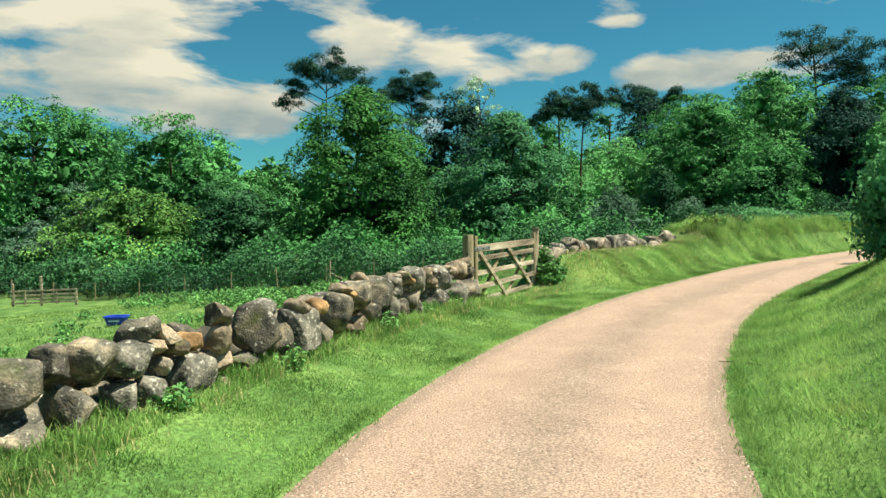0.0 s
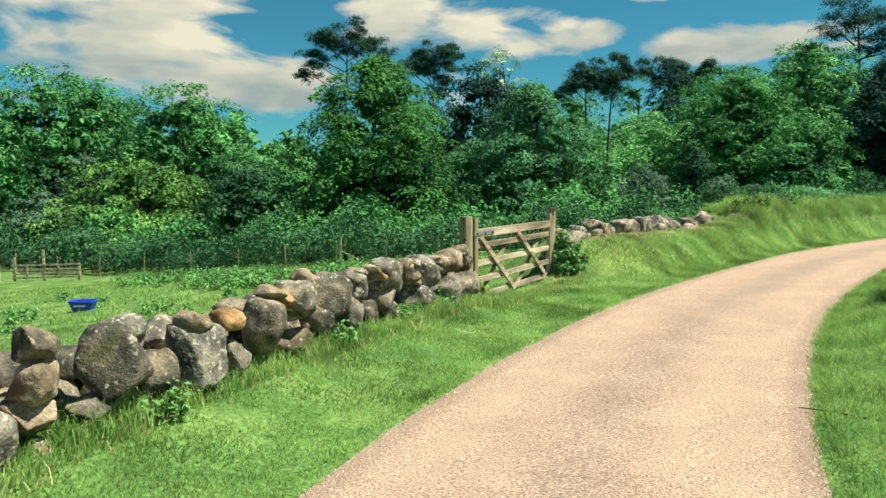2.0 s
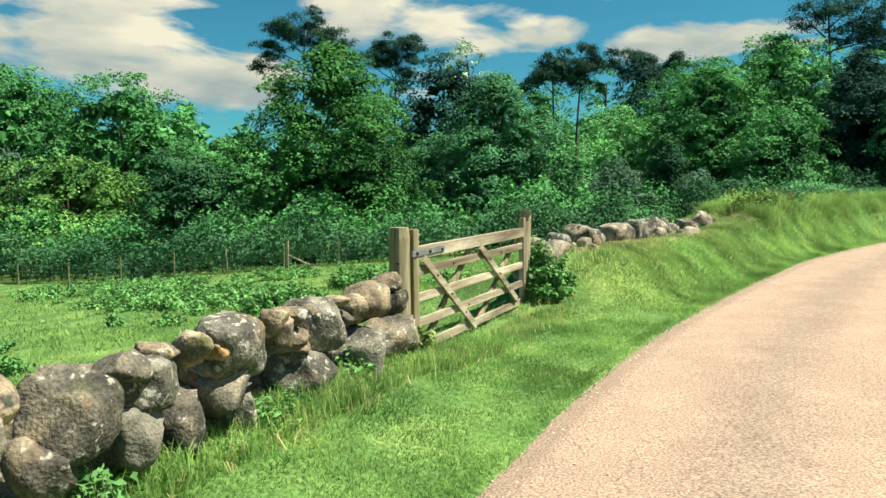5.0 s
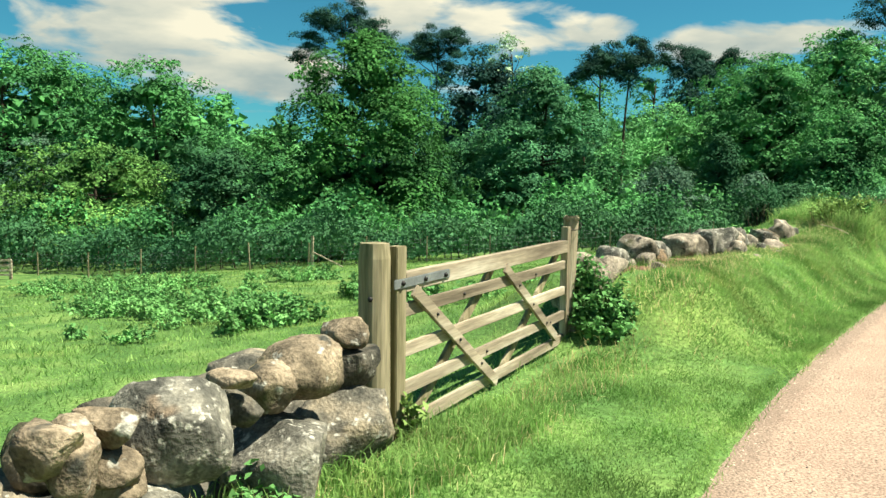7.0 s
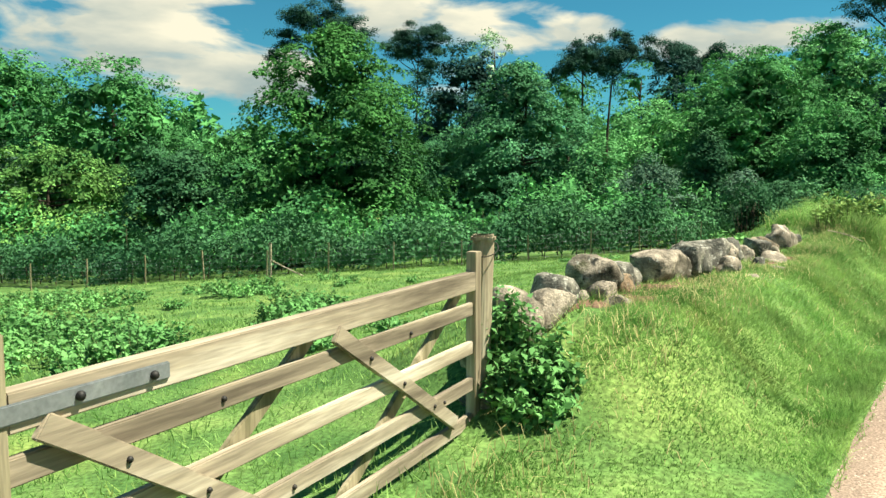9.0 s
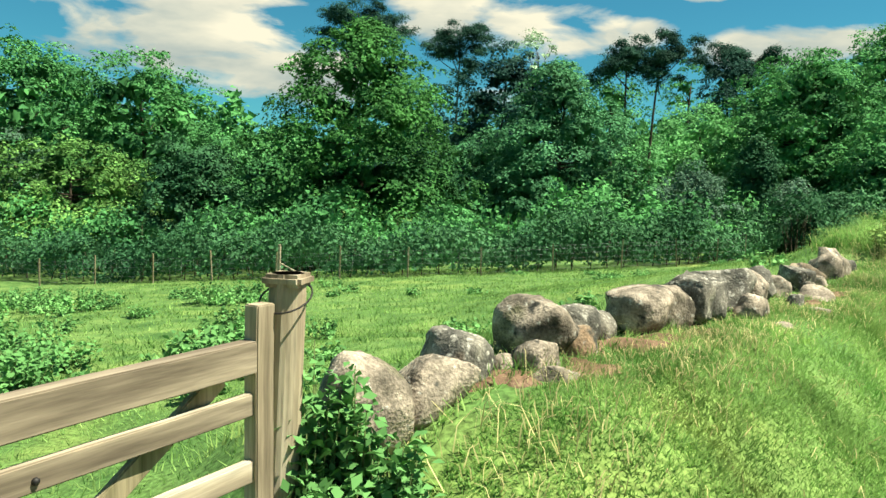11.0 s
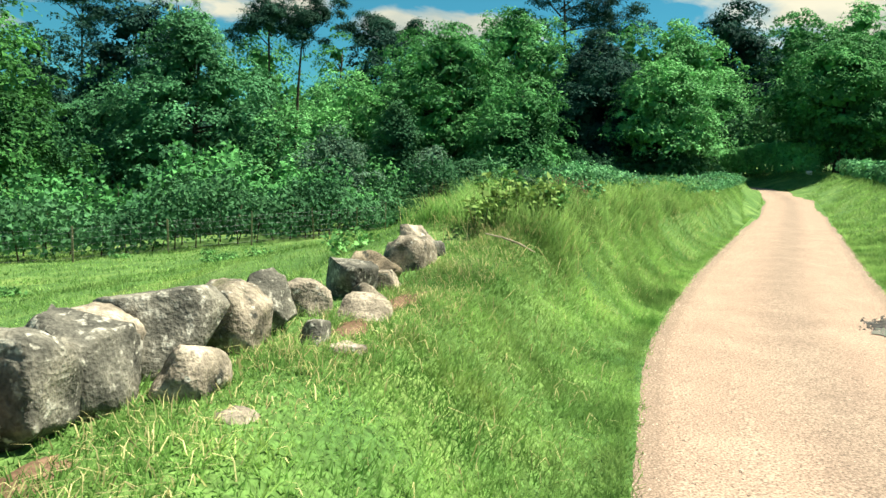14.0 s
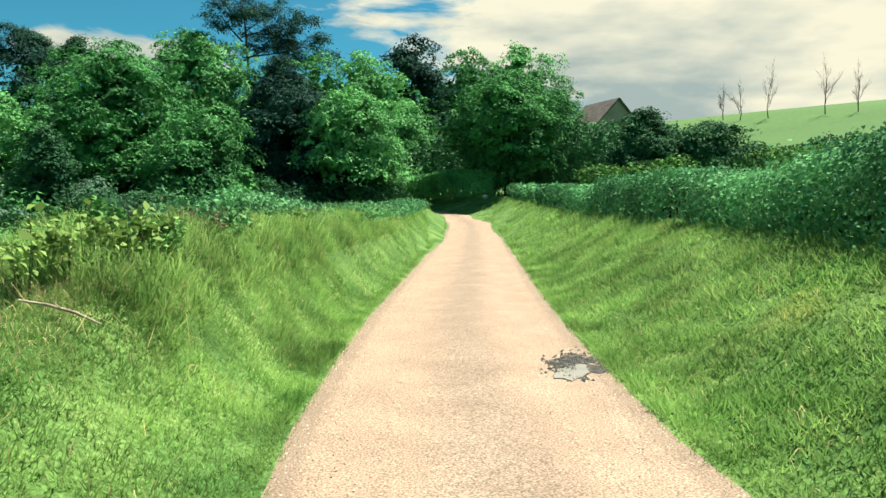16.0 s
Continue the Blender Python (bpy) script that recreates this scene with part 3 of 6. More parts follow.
far_wall = Wall("tumbled_stone_wall", (-0.35, 13.3), (3.4, 19.7), 9, "low tumbled row of lichen-spotted boulders on an earth bank", 0.15)
stone(far_wall, 0.10, 0.660, 0.46, 0.50, M_STONE_PALE, 0.12, 0.44, lean=0, sharp=False)
stone(far_wall, 0.44, 0.650, 0.40, 0.42, M_STONE_PALE, 0.10, 0.42, lean=8, sharp=True)
stone(far_wall, 0.74, 0.700, 0.32, 0.46, M_STONE_LICHEN, 0.14, 0.42, lean=14, sharp=False)
stone(far_wall, 1.02, 0.680, 0.16, 0.20, M_STONE_PALE, 0.02, 0.18, lean=0, sharp=False)
stone(far_wall, 1.52, 0.800, 0.48, 0.46, M_STONE_PALE, 0.16, 0.48, lean=6, sharp=False)
stone(far_wall, 1.66, 0.710, 0.20, 0.30, M_STONE_TAN, -0.04, 0.20, lean=0, sharp=False)
stone(far_wall, 1.16, 0.720, 0.30, 0.26, M_STONE_PALE, -0.10, 0.26, lean=10, sharp=True)
stone(far_wall, 1.08, 0.610, 0.34, 0.32, M_STONE_PALE, -0.22, 0.28, lean=0, sharp=True)
stone(far_wall, 1.88, 0.760, 0.36, 0.36, M_STONE_LICHEN, 0.16, 0.34, lean=0, sharp=False)
stone(far_wall, 2.22, 0.720, 0.24, 0.28, M_STONE_LICHEN, 0.16, 0.24, lean=0, sharp=False)
stone(far_wall, 2.72, 0.830, 0.54, 0.36, M_STONE_PALE, 0.12, 0.48, lean=4, sharp=False)
stone(far_wall, 3.08, 0.780, 0.42, 0.40, M_STONE_PALE, 0.08, 0.38, lean=10, sharp=False)
stone(far_wall, 3.42, 0.790, 0.38, 0.46, M_STONE_LICHEN, 0.12, 0.52, lean=12, sharp=True)
stone(far_wall, 3.74, 0.780, 0.40, 0.48, M_STONE_LICHEN, 0.12, 0.54, lean=12, sharp=True)
stone(far_wall, 4.00, 0.780, 0.36, 0.40, M_STONE_PALE, 0.26, 0.40, lean=0, sharp=False)
stone(far_wall, 4.30, 0.830, 0.50, 0.46, M_STONE_LICHEN, 0.12, 0.50, lean=10, sharp=True)
stone(far_wall, 4.76, 0.800, 0.44, 0.40, M_STONE_PALE, 0.10, 0.44, lean=14, sharp=False)
stone(far_wall, 5.14, 0.790, 0.38, 0.42, M_STONE_LICHEN, 0.14, 0.38, lean=16, sharp=True)
stone(far_wall, 5.72, 0.700, 0.40, 0.34, M_STONE_PALE, 0.12, 0.34, lean=0, sharp=True)
stone(far_wall, 6.30, 0.730, 0.42, 0.38, M_STONE_LICHEN, 0.12, 0.38, lean=8, sharp=True)
stone(far_wall, 6.66, 0.660, 0.32, 0.30, M_STONE_PALE, 0.00, 0.30, lean=0, sharp=True)
stone(far_wall, 6.96, 0.710, 0.44, 0.40, M_STONE_TAN, 0.16, 0.42, lean=10, sharp=True)
stone(far_wall, 7.56, 0.760, 0.62, 0.46, M_STONE_PALE, 0.12, 0.50, lean=8, sharp=True)
stone(far_wall, 7.98, 0.710, 0.40, 0.40, M_STONE_LICHEN, 0.00, 0.34, lean=0, sharp=True)
stone(far_wall, 8.10, 0.850, 0.46, 0.40, M_STONE_PALE, 0.20, 0.40, lean=0, sharp=True)
stone(far_wall, 3.98, 0.730, 0.34, 0.26, M_STONE_PALE, -0.24, 0.24, lean=18, sharp=False)
stone(far_wall, 5.60, 0.650, 0.36, 0.36, M_STONE_PALE, -0.30, 0.32, lean=12, sharp=True)
stone(far_wall, 4.92, 0.690, 0.18, 0.20, M_STONE_LICHEN, -0.30, 0.16, lean=0, sharp=True)
stone(far_wall, 4.85, 0.600, 0.24, 0.20, M_STONE_PALE, -0.52, 0.18, lean=0, sharp=True)
stone(far_wall, 3.82, 0.610, 0.20, 0.18, M_STONE_PALE, -0.52, 0.18, lean=10, sharp=False)
stone(far_wall, 6.10, 0.660, 0.26, 0.26, M_STONE_PALE, -0.10, 0.24, lean=0, sharp=True)
stone(far_wall, -0.25, 0.430, 0.34, 0.24, M_STONE_PALE, 0.15, 0.30, lean=None, sharp=None)
stone(far_wall, -0.05, 0.310, 0.30, 0.24, M_STONE_PALE, 0.10, 0.28, lean=None, sharp=None)
stone(far_wall, -0.30, 0.180, 0.40, 0.28, M_STONE_LICHEN, 0.05, 0.34, lean=None, sharp=None)


# ---- field gate and its posts ----
GATE = Vector((-1.61, 10.02, 0))
GU = Vector((0.332, 0.943, 0)).normalized()
GN = Vector((GU.y, -GU.x, 0))


def gp(s, z, out=0.0):
    return GATE + GU * s + GN * out + Vector((0, 0, z))


def board(name, a, b, w, h, mat, parent, up=(0, 0, 1)):
    bm = bar(a, b, w, h, up, 0.005, 0.003)
    bmesh.ops.transform(bm, matrix=parent.matrix_world.inverted(), verts=bm.verts)
    return part(name, bm, mat, parent)


def bolt(parent, p, r=0.012):
    bm = bmesh.new()
    bmesh.ops.create_uvsphere(bm, u_segments=10, v_segments=6, radius=r)
    m = (parent.parent.matrix_world if parent.parent else parent.matrix_world).inverted()
    bmesh.ops.transform(bm, matrix=m @ Matrix.Translation(p), verts=bm.verts)
    return part("bolt", bm, M_DARK, parent, smooth=True)


def build_gate():
    g = empty("field_gate", (GATE.x, GATE.y, 0.0), "weathered five-bar wooden field gate, closed", "gate")
    board("hinge_stile", gp(-0.125, 0.03), gp(-0.125, 1.21), 0.075, 0.11, M_WOOD_GREEN, g, GU)
    board("head_stile", gp(3.0, 0.05), gp(3.0, 1.20), 0.07, 0.09, M_WOOD_UP, g, GU)
    top = board("top_rail", gp(-0.07, 0.985), gp(2.96, 1.01), 0.07, 0.12, M_WOOD, g)
    rails = []
    for z, h in ((0.81, 0.085), (0.56, 0.085), (0.32, 0.085), (0.085, 0.085)):
        rails.append(board("rail", gp(-0.07, z), gp(2.96, z + 0.02), 0.035, h, M_WOOD, g))
    for s0, z0, s1, z1 in ((0.02, 0.93, 1.30, 0.06), (1.44, 0.94, 2.66, 0.17)):
        b = board("front_brace", gp(s0, z0, 0.035), gp(s1, z1, 0.035), 0.03, 0.085, M_WOOD, g)
        for k in (0.22, 0.48, 0.76):
            bolt(b, gp(s0 + (s1 - s0) * k, z0 + (z1 - z0) * k, 0.052))
    for s0, z0, s1, z1 in ((0.1, 0.05, 1.34, 0.95), (1.5, 0.05, 2.84, 0.95)):
        board("back_brace", gp(s0, z0, -0.036), gp(s1, z1, -0.036), 0.03, 0.08, M_WOOD_GREEN, g)
    for i, s in enumerate((0.75, 2.15)):
        bolt(rails[0], gp(s, 0.815, 0.02))
        bolt(rails[2], gp(s + 0.4, 0.325, 0.02))
    st = board("hinge_strap", gp(-0.22, 0.985, 0.042), gp(0.48, 0.99, 0.042), 0.008, 0.06, M_IRON, g)
    for s in (-0.13, 0.14, 0.41):
        bolt(st, gp(s, 0.987, 0.05), 0.016)


build_gate()


def build_post(name, p, r, top, lean, label, mat, flat):
    """Round gate post with a sawn top and drying cracks."""
    ob = empty(name, (p.x, p.y, height(p.x, p.y) - 0.02), label, "gate post", "gate posts")
    bm = bmesh.new()
    n, rows = 22, 14
    rings = []
    hgt = top - height(p.x, p.y) + 0.02
    for k in range(rows + 1):
        z = hgt * k / rows
        ring = []
        for i in range(n):
            a = 2 * math.pi * i / n
            rr = r * (1 + flat * math.cos(4 * a)) * (1 + 0.03 * noise.noise((math.cos(a) * 2, math.sin(a) * 2, z * 1.5)) - (0.07 if i in (3, 15) and k > 2 else 0) - 0.10 * (k == rows))
            ring.append(bm.verts.new((rr * math.cos(a) + lean[0] * z, rr * math.sin(a) + lean[1] * z, z)))
        rings.append(ring)
    for a, b in zip(rings, rings[1:]):
        for i in range(n):
            bm.faces.new((a[i], a[(i + 1) % n], b[(i + 1) % n], b[i]))
    bm.faces.new(rings[-1])
    part("shaft", bm, mat, ob)
    return ob, hgt


post, hh = build_post("gate_post", gp(-0.29, 0, -0.05), 0.094, 1.235, (0, 0), "stout round gate post of weathered grey-brown timber", M_WOOD_GREEN, 0.02)
bm = bmesh.new()
bmesh.ops.create_uvsphere(bm, u_segments=10, v_segments=6, radius=0.016)
bmesh.ops.translate(bm, vec=(0.0, -0.1, 0.92), verts=bm.verts)
part("bolt", bm, M_DARK, post, smooth=True)
tubes("hinge_pin", [([(0.05, 0.06, 0.95), (0.09, 0.14, 0.95)], [0.014, 0.014])], M_IRON, post)
post, hh = build_post("gate_post", gp(3.13, 0, -0.03), 0.072, 1.30, (0.03, 0.01), "slim shutting post with a wire loop round its head", M_WOOD_UP, 0.05)
c = Vector((0.03 * hh, 0.01 * hh, hh - 0.09))
tubes("wire_loop", [([c + Vector((0.10 * math.cos(a), 0.10 * math.sin(a) - 0.02, 0.05 * math.sin(a * 1.0))) for a in np.linspace(0, 2 * math.pi, 20)], [0.004] * 20)], M_DARK, post, 5)
bm = bar((0, 0, hh - 0.05), (0, 0, hh + 0.0), 0.16, 0.16, (1, 0, 0), 0.015)
bmesh.ops.translate(bm, vec=(c.x, c.y, 0), verts=bm.verts)
part("cap", bm, M_WOOD_UP, post)


# ---- foliage ----
LEAVES = dict(
    # tree and bramble dark ends are lowered, putting crown shade into the noise colour
    beech=leaf_material("beech_leaves", (0.024, 0.091, 0.037), (0.127, 0.370, 0.110)),
    bright=leaf_material("sunlit_sycamore_leaves", (0.011, 0.045, 0.017), (0.098, 0.289, 0.071)),
    dark=leaf_material("dark_conifer_needles", (0.012, 0.035, 0.033), (0.034, 0.104, 0.073), tr=0.2),
    pine=leaf_material("pine_needles", (0.013, 0.043, 0.032), (0.044, 0.116, 0.077), tr=0.2),
    cypress=leaf_material("cypress_sprays", (0.025, 0.091, 0.038), (0.116, 0.321, 0.142), tr=0.2),
    lime=leaf_material("lime_green_leaves", (0.078, 0.226, 0.081), (0.200, 0.495, 0.166)),
    laurel=leaf_material("laurel_leaves", (0.031, 0.095, 0.026), (0.202, 0.401, 0.099), rand=0.5),
    grey=leaf_material("grey_green_leaves", (0.058, 0.126, 0.077), (0.167, 0.284, 0.187)),
    bramble=leaf_material("bramble_leaves", (0.022, 0.078, 0.035), (0.085, 0.213, 0.090)),
    hedge=leaf_material("hedge_leaves", (0.051, 0.171, 0.070), (0.193, 0.442, 0.187)),
    nettle=leaf_material("nettle_leaves", (0.062, 0.174, 0.051), (0.215, 0.450, 0.144)),
    hogweed=leaf_material("yellow_green_leaves", (0.136, 0.240, 0.056), (0.360, 0.480, 0.160)),
    pale=leaf_material("pale_spring_leaves", (0.171, 0.278, 0.148), (0.465, 0.633, 0.405)),
    dry=leaf_material("withered_leaves", (0.143, 0.091, 0.060), (0.381, 0.257, 0.175)),
)


def leaf_cards(rng, pos, nrm, size, ratio=0.6, droop=0.3, three=False):
    """Diamond leaves, folded along the midrib: corners and triangles."""
    n = len(pos)
    t = rng.normal(size=(n, 3))
    t[:, 2] -= droop * 1.5
    t -= (t * nrm).sum(1)[:, None] * nrm
    t /= np.linalg.norm(t, axis=1)[:, None] + 1e-9
    b = np.cross(nrm, t)
    L = (size * rng.uniform(0.6, 1.35, n))[:, None]
    W = L * ratio * 0.5
    v = np.empty((n, 4, 3))
    v[:, 0] = pos - t * L * 0.5
    v[:, 1] = pos + b * W + nrm * L * 0.10
    v[:, 2] = pos + t * L * 0.5 - nrm * L * 0.08
    v[:, 3] = pos - b * W + nrm * L * 0.10
    if three:
        v[:, 1] = pos + b * W * 1.25 - t * L * 0.35
        v[:, 0] = pos - b * W * 1.25 - t * L * 0.35
        return v[:, :3].reshape(-1, 3), np.arange(3 * n).reshape(n, 3)
    return v.reshape(-1, 3), np.arange(4 * n).reshape(n, 4)


def on_lobes(rng, lobes, count, squash=0.75, under=-0.35, shell=(0.72, 1.08)):
    """Points and outward directions over lobes of (centre, radius); fewer on their undersides."""
    lobes = np.asarray(lobes, float)
    area = lobes[:, 3] ** 2
    k = rng.choice(len(lobes), count, p=area / area.sum())
    d = rng.normal(size=(count, 3))
    d /= np.linalg.norm(d, axis=1)[:, None]
    low = d[:, 2] < under
    d[low, 2] *= -0.5
    d /= np.linalg.norm(d, axis=1)[:, None]
    # clusters of leaves: pull directions towards a few buds on each lobe
    r = lobes[k, 3] * rng.uniform(*shell, count)
    w = 0.16 * np.sin(d[:, 0] * 9 + k * 1.7) * np.sin(d[:, 1] * 8 + k) * np.sin(d[:, 2] * 9 + 2 * k)
    r = r * (1 + w)
    p = lobes[k, :3] + d * r[:, None] * np.array([1, 1, squash])
    n = d * 1.15 + rng.normal(size=(count, 3)) * 0.20 + np.array([0, 0, 0.3])
    return p, n / np.linalg.norm(n, axis=1)[:, None]


def envelope_lobes(rng, h0, h1, radius, shape, n, lobe):
    """Lobes filling a crown: radius(h) by shape, most near its skin."""
    out = []
    for i in range(n):
        t = rng.random() ** (1.05 if shape in ("cone", "spire") else 1.0)
        if shape == "cone":
            r = radius * min(1.0, ((1 - t) / 0.45) ** 0.65) * (0.86 + 0.14 * min(1, t * 5))
        elif shape == "spire":
            r = radius * (1 - t ** 1.6) ** 0.8
        elif shape == "dome":
            r = radius * math.sqrt(max(0.02, 1 - t ** 2.2))
        else:
            r = radius * math.sqrt(max(0.03, 1 - (2 * t - 0.95) ** 2))
        a = rng.random() * 2 * math.pi
        q = math.sqrt(rng.uniform(0.35, 1.0)) * max(0.0, r - (0.55 if shape == "cone" else 0.15) * lobe)
        q *= 1 + 0.18 * math.sin(3 * a + 2)
        size = lobe * rng.uniform(0.6, 1.2) * ((0.42 + 0.58 * (1 - t)) if shape == "cone" else (0.62 + 0.38 * (1 - t)))
        out.append((q * math.cos(a), q * math.sin(a), h0 + (h1 - h0) * t * 0.96, size))
    return out


def on_envelope(rng, h0, h1, radius, shape, count):
    """Points over a whole crown's skin, pushed in and out by boughs and clumps."""
    t = rng.random(count) ** (1.15 if shape in ("cone", "spire") else 0.95)
    a = rng.uniform(0, 2 * math.pi, count)
    if shape == "cone":
        r = np.minimum(1, ((1 - t) / 0.45) ** 0.65) * (0.85 + 0.15 * np.minimum(1, t * 5))
    elif shape == "spire":
        r = (1 - t ** 1.7) ** 0.75
    elif shape == "dome":
        r = np.sqrt(np.maximum(0.02, 1 - t ** 2.3))
    else:
        r = np.sqrt(np.maximum(0.03, 1 - (2 * t - 0.95) ** 2))
    z = h0 + (h1 - h0) * t
    off = rng.uniform(-40, 40)
    q = np.empty(count)
    for i in range(count):
        v = Vector((math.cos(a[i]) * r[i] * radius, math.sin(a[i]) * r[i] * radius, z[i] * 1.25))
        q[i] = 0.50 * noise.noise(v * 0.40 + Vector((off, 0, 0))) + 0.36 * noise.noise(v * 0.95 + Vector((0, off, 0)))
    depth = 1 + q - 0.16 * rng.random(count) ** 2.2
    rr = radius * r * np.maximum(0.05, depth)
    p = np.stack([rr * np.cos(a), rr * np.sin(a), z + 1.2 * q * np.minimum(1.0, radius * 0.25)], 1)
    up = 0.35 + 0.9 * t ** 2
    n = np.stack([np.cos(a), np.sin(a), up], 1) + rng.normal(size=(count, 3)) * 0.18
    return p, n / np.linalg.norm(n, axis=1)[:, None]


def sprays(rng, centre, out, per, radius, flat=0.16, droop=0.5):
    """Leaf places and directions: a drooping, flattened spray of leaves round each centre."""
    n = len(centre)
    nrm = out * 0.5 + np.array([0, 0, 0.8]) + rng.normal(size=(n, 3)) * 0.25
    nrm /= np.linalg.norm(nrm, axis=1)[:, None]
    e1 = np.cross(nrm, rng.normal(size=(n, 3)))
    e1 /= np.linalg.norm(e1, axis=1)[:, None] + 1e-9
    e2 = np.cross(nrm, e1)
    i = np.repeat(np.arange(n), per)
    r = (radius * rng.uniform(0.55, 1.4, n))[i]
    q, a = np.sqrt(rng.random(len(i))), rng.uniform(0, 2 * math.pi, len(i))
    ragged = 1 + 0.35 * np.sin(3 * a + i)
    u, v, w = r * q * ragged * np.cos(a), r * q * ragged * np.sin(a), r * flat * rng.normal(size=len(i)) * 0.6
    ray_out = e1[i] * np.cos(a)[:, None] + e2[i] * np.sin(a)[:, None]
    p = centre[i] + e1[i] * u[:, None] + e2[i] * v[:, None] + nrm[i] * (w - droop * r * q ** 2)[:, None]
    d = nrm[i] * 0.8 + ray_out * (0.6 * q)[:, None] + rng.normal(size=(len(i), 3)) * 0.26
    return p, d / np.linalg.norm(d, axis=1)[:, None]


def tree(name, x, y, tall, radius, shape, leaf, seed, label, category="tree", clear=0.12, lobes=60, lobe=1.3, leaves=9000, size=0.26, z=None, group="", squash=0.75, trunk=None, lean=(0, 0), spread=2.7):
    """A tree with a tapered trunk, limbs to its lobes, and a crown of leaves."""
    rng = np.random.default_rng(seed)
    z = height(x, y) - 0.1 if z is None else z
    ob = empty(name, (x, y, z), label, category, group)
    h0 = tall * clear
    radius, lobes = radius * 1.15, int(lobes * 1.35)
    lobe = min(lobe * 1.45, radius * 0.38)
    lb = envelope_lobes(rng, h0 + lobe * 0.5, tall - lobe * 0.45, radius, shape, lobes, lobe)
    lb = [(a + lean[0] * c / tall, b + lean[1] * c / tall, c, d) for a, b, c, d in lb]
    tr = trunk or 0.018 * tall + 0.05
    top = tall * 0.86
    runs = [([(lean[0] * k + 0.012 * tall * math.sin(5 * k + seed), lean[1] * k + 0.010 * tall * math.cos(4 * k + seed), top * k) for k in np.linspace(0, 1, 9)], [tr * (1.25 if k == 0 else 1) * (1 - 0.85 * k) for k in np.linspace(0, 1, 9)])]
    for a, b, c, d in lb[:: max(1, len(lb) // 22)]:
        s = max(0.1, min(0.85, (c - 0.25 * math.hypot(a, b)) / top))
        p0 = Vector((lean[0] * s, lean[1] * s, top * s))
        p2 = Vector((a, b, c))
        p1 = p0.lerp(p2, 0.5) + Vector((0, 0, -0.06 * (p2 - p0).length))
        w = tr * (1 - 0.8 * s) * 0.5
        runs.append(([p0, p1, p2], [w, w * 0.6, w * 0.2]))
    tubes("trunk", runs, M_BARK, ob, 6)
    per = 56
    many = int(leaves * 2.45) // per
    skin = int(many * (0.55 if shape in ("cone", "spire") else 0.35))
    p, n = on_lobes(rng, lb, many - skin, squash, shell=(0.7, 1.1))
    ps, ns = on_envelope(rng, h0, tall, radius * 1.02, shape, skin)
    ps[:, :2] += np.array(lean) * ps[:, 2:] / tall
    p, n = sprays(rng, np.vstack([p, ps]), np.vstack([n, ns]), per, size * spread)
    v, f = leaf_cards(rng, p, n, size * 0.66, 0.85, three=True)
    core, cn = on_lobes(rng, [(a * 0.72, b * 0.72, c * 0.96, d * 0.7) for a, b, c, d in lb], leaves // 6, squash, -1.0, (0.3, 0.9))
    w, g = leaf_cards(rng, core, cn, size * 2.2, 0.9, three=True)
    link_mesh("crown", np.vstack([v, w]), np.vstack([f, g + len(v)]), LEAVES[leaf], ob)
    return ob


def pine(x, y, tall, seed, label, clumps, trunks=((0, 0, 0, 0),), z=None, r=0.26, leaves=9000):
    """A Scots pine: tall bare trunks with flat dark pads of needles at the top."""
    rng = np.random.default_rng(seed)
    z = height(x, y) - 0.1 if z is None else z
    ob = empty("pine_tree", (x, y, z), label, "pine tree", "pines")
    runs = []
    for a, b, c, d in trunks:
        runs.append(([(a + (c - a) * k + 0.35 * math.sin(3 * k + seed), b + (d - b) * k + 0.2 * math.cos(4 * k), tall * 0.95 * k) for k in np.linspace(0, 1, 10)], [r * (1 - 0.75 * k) for k in np.linspace(0, 1, 10)]))
    for cx, cy, cz, cr in clumps:
        a, b, c, d = min(trunks, key=lambda t: abs(t[2] - cx))
        k = max(0.3, cz / tall - 0.05)
        p0 = Vector((a + (c - a) * k, b + (d - b) * k, tall * 0.95 * k - 0.3))
        runs.append(([p0, p0.lerp(Vector((cx, cy, cz)), 0.6) + Vector((0, 0, -0.2)), Vector((cx, cy, cz))], [r * 0.35, r * 0.22, r * 0.08]))
    tubes("trunk", runs, M_BARK, ob, 6)
    sub = []
    for cx, cy, cz, cr in clumps:
        for _ in range(12):
            sub.append((cx + rng.normal() * cr * 0.62, cy + rng.normal() * cr * 0.5, cz + rng.normal() * cr * 0.45 - 0.2 * cr, cr * rng.uniform(0.28, 0.55)))
    p, n = on_lobes(rng, sub, int(leaves * 4.2) // 30, 0.6)
    p, n = sprays(rng, p, n, 30, 0.6 * r / 0.26, 0.4, 0.1)
    v, f = leaf_cards(rng, p, n, 0.19 * math.sqrt(r / 0.26), 0.5, 0.0, three=True)
    link_mesh("crown", v, f, LEAVES["pine"], ob)
    return ob


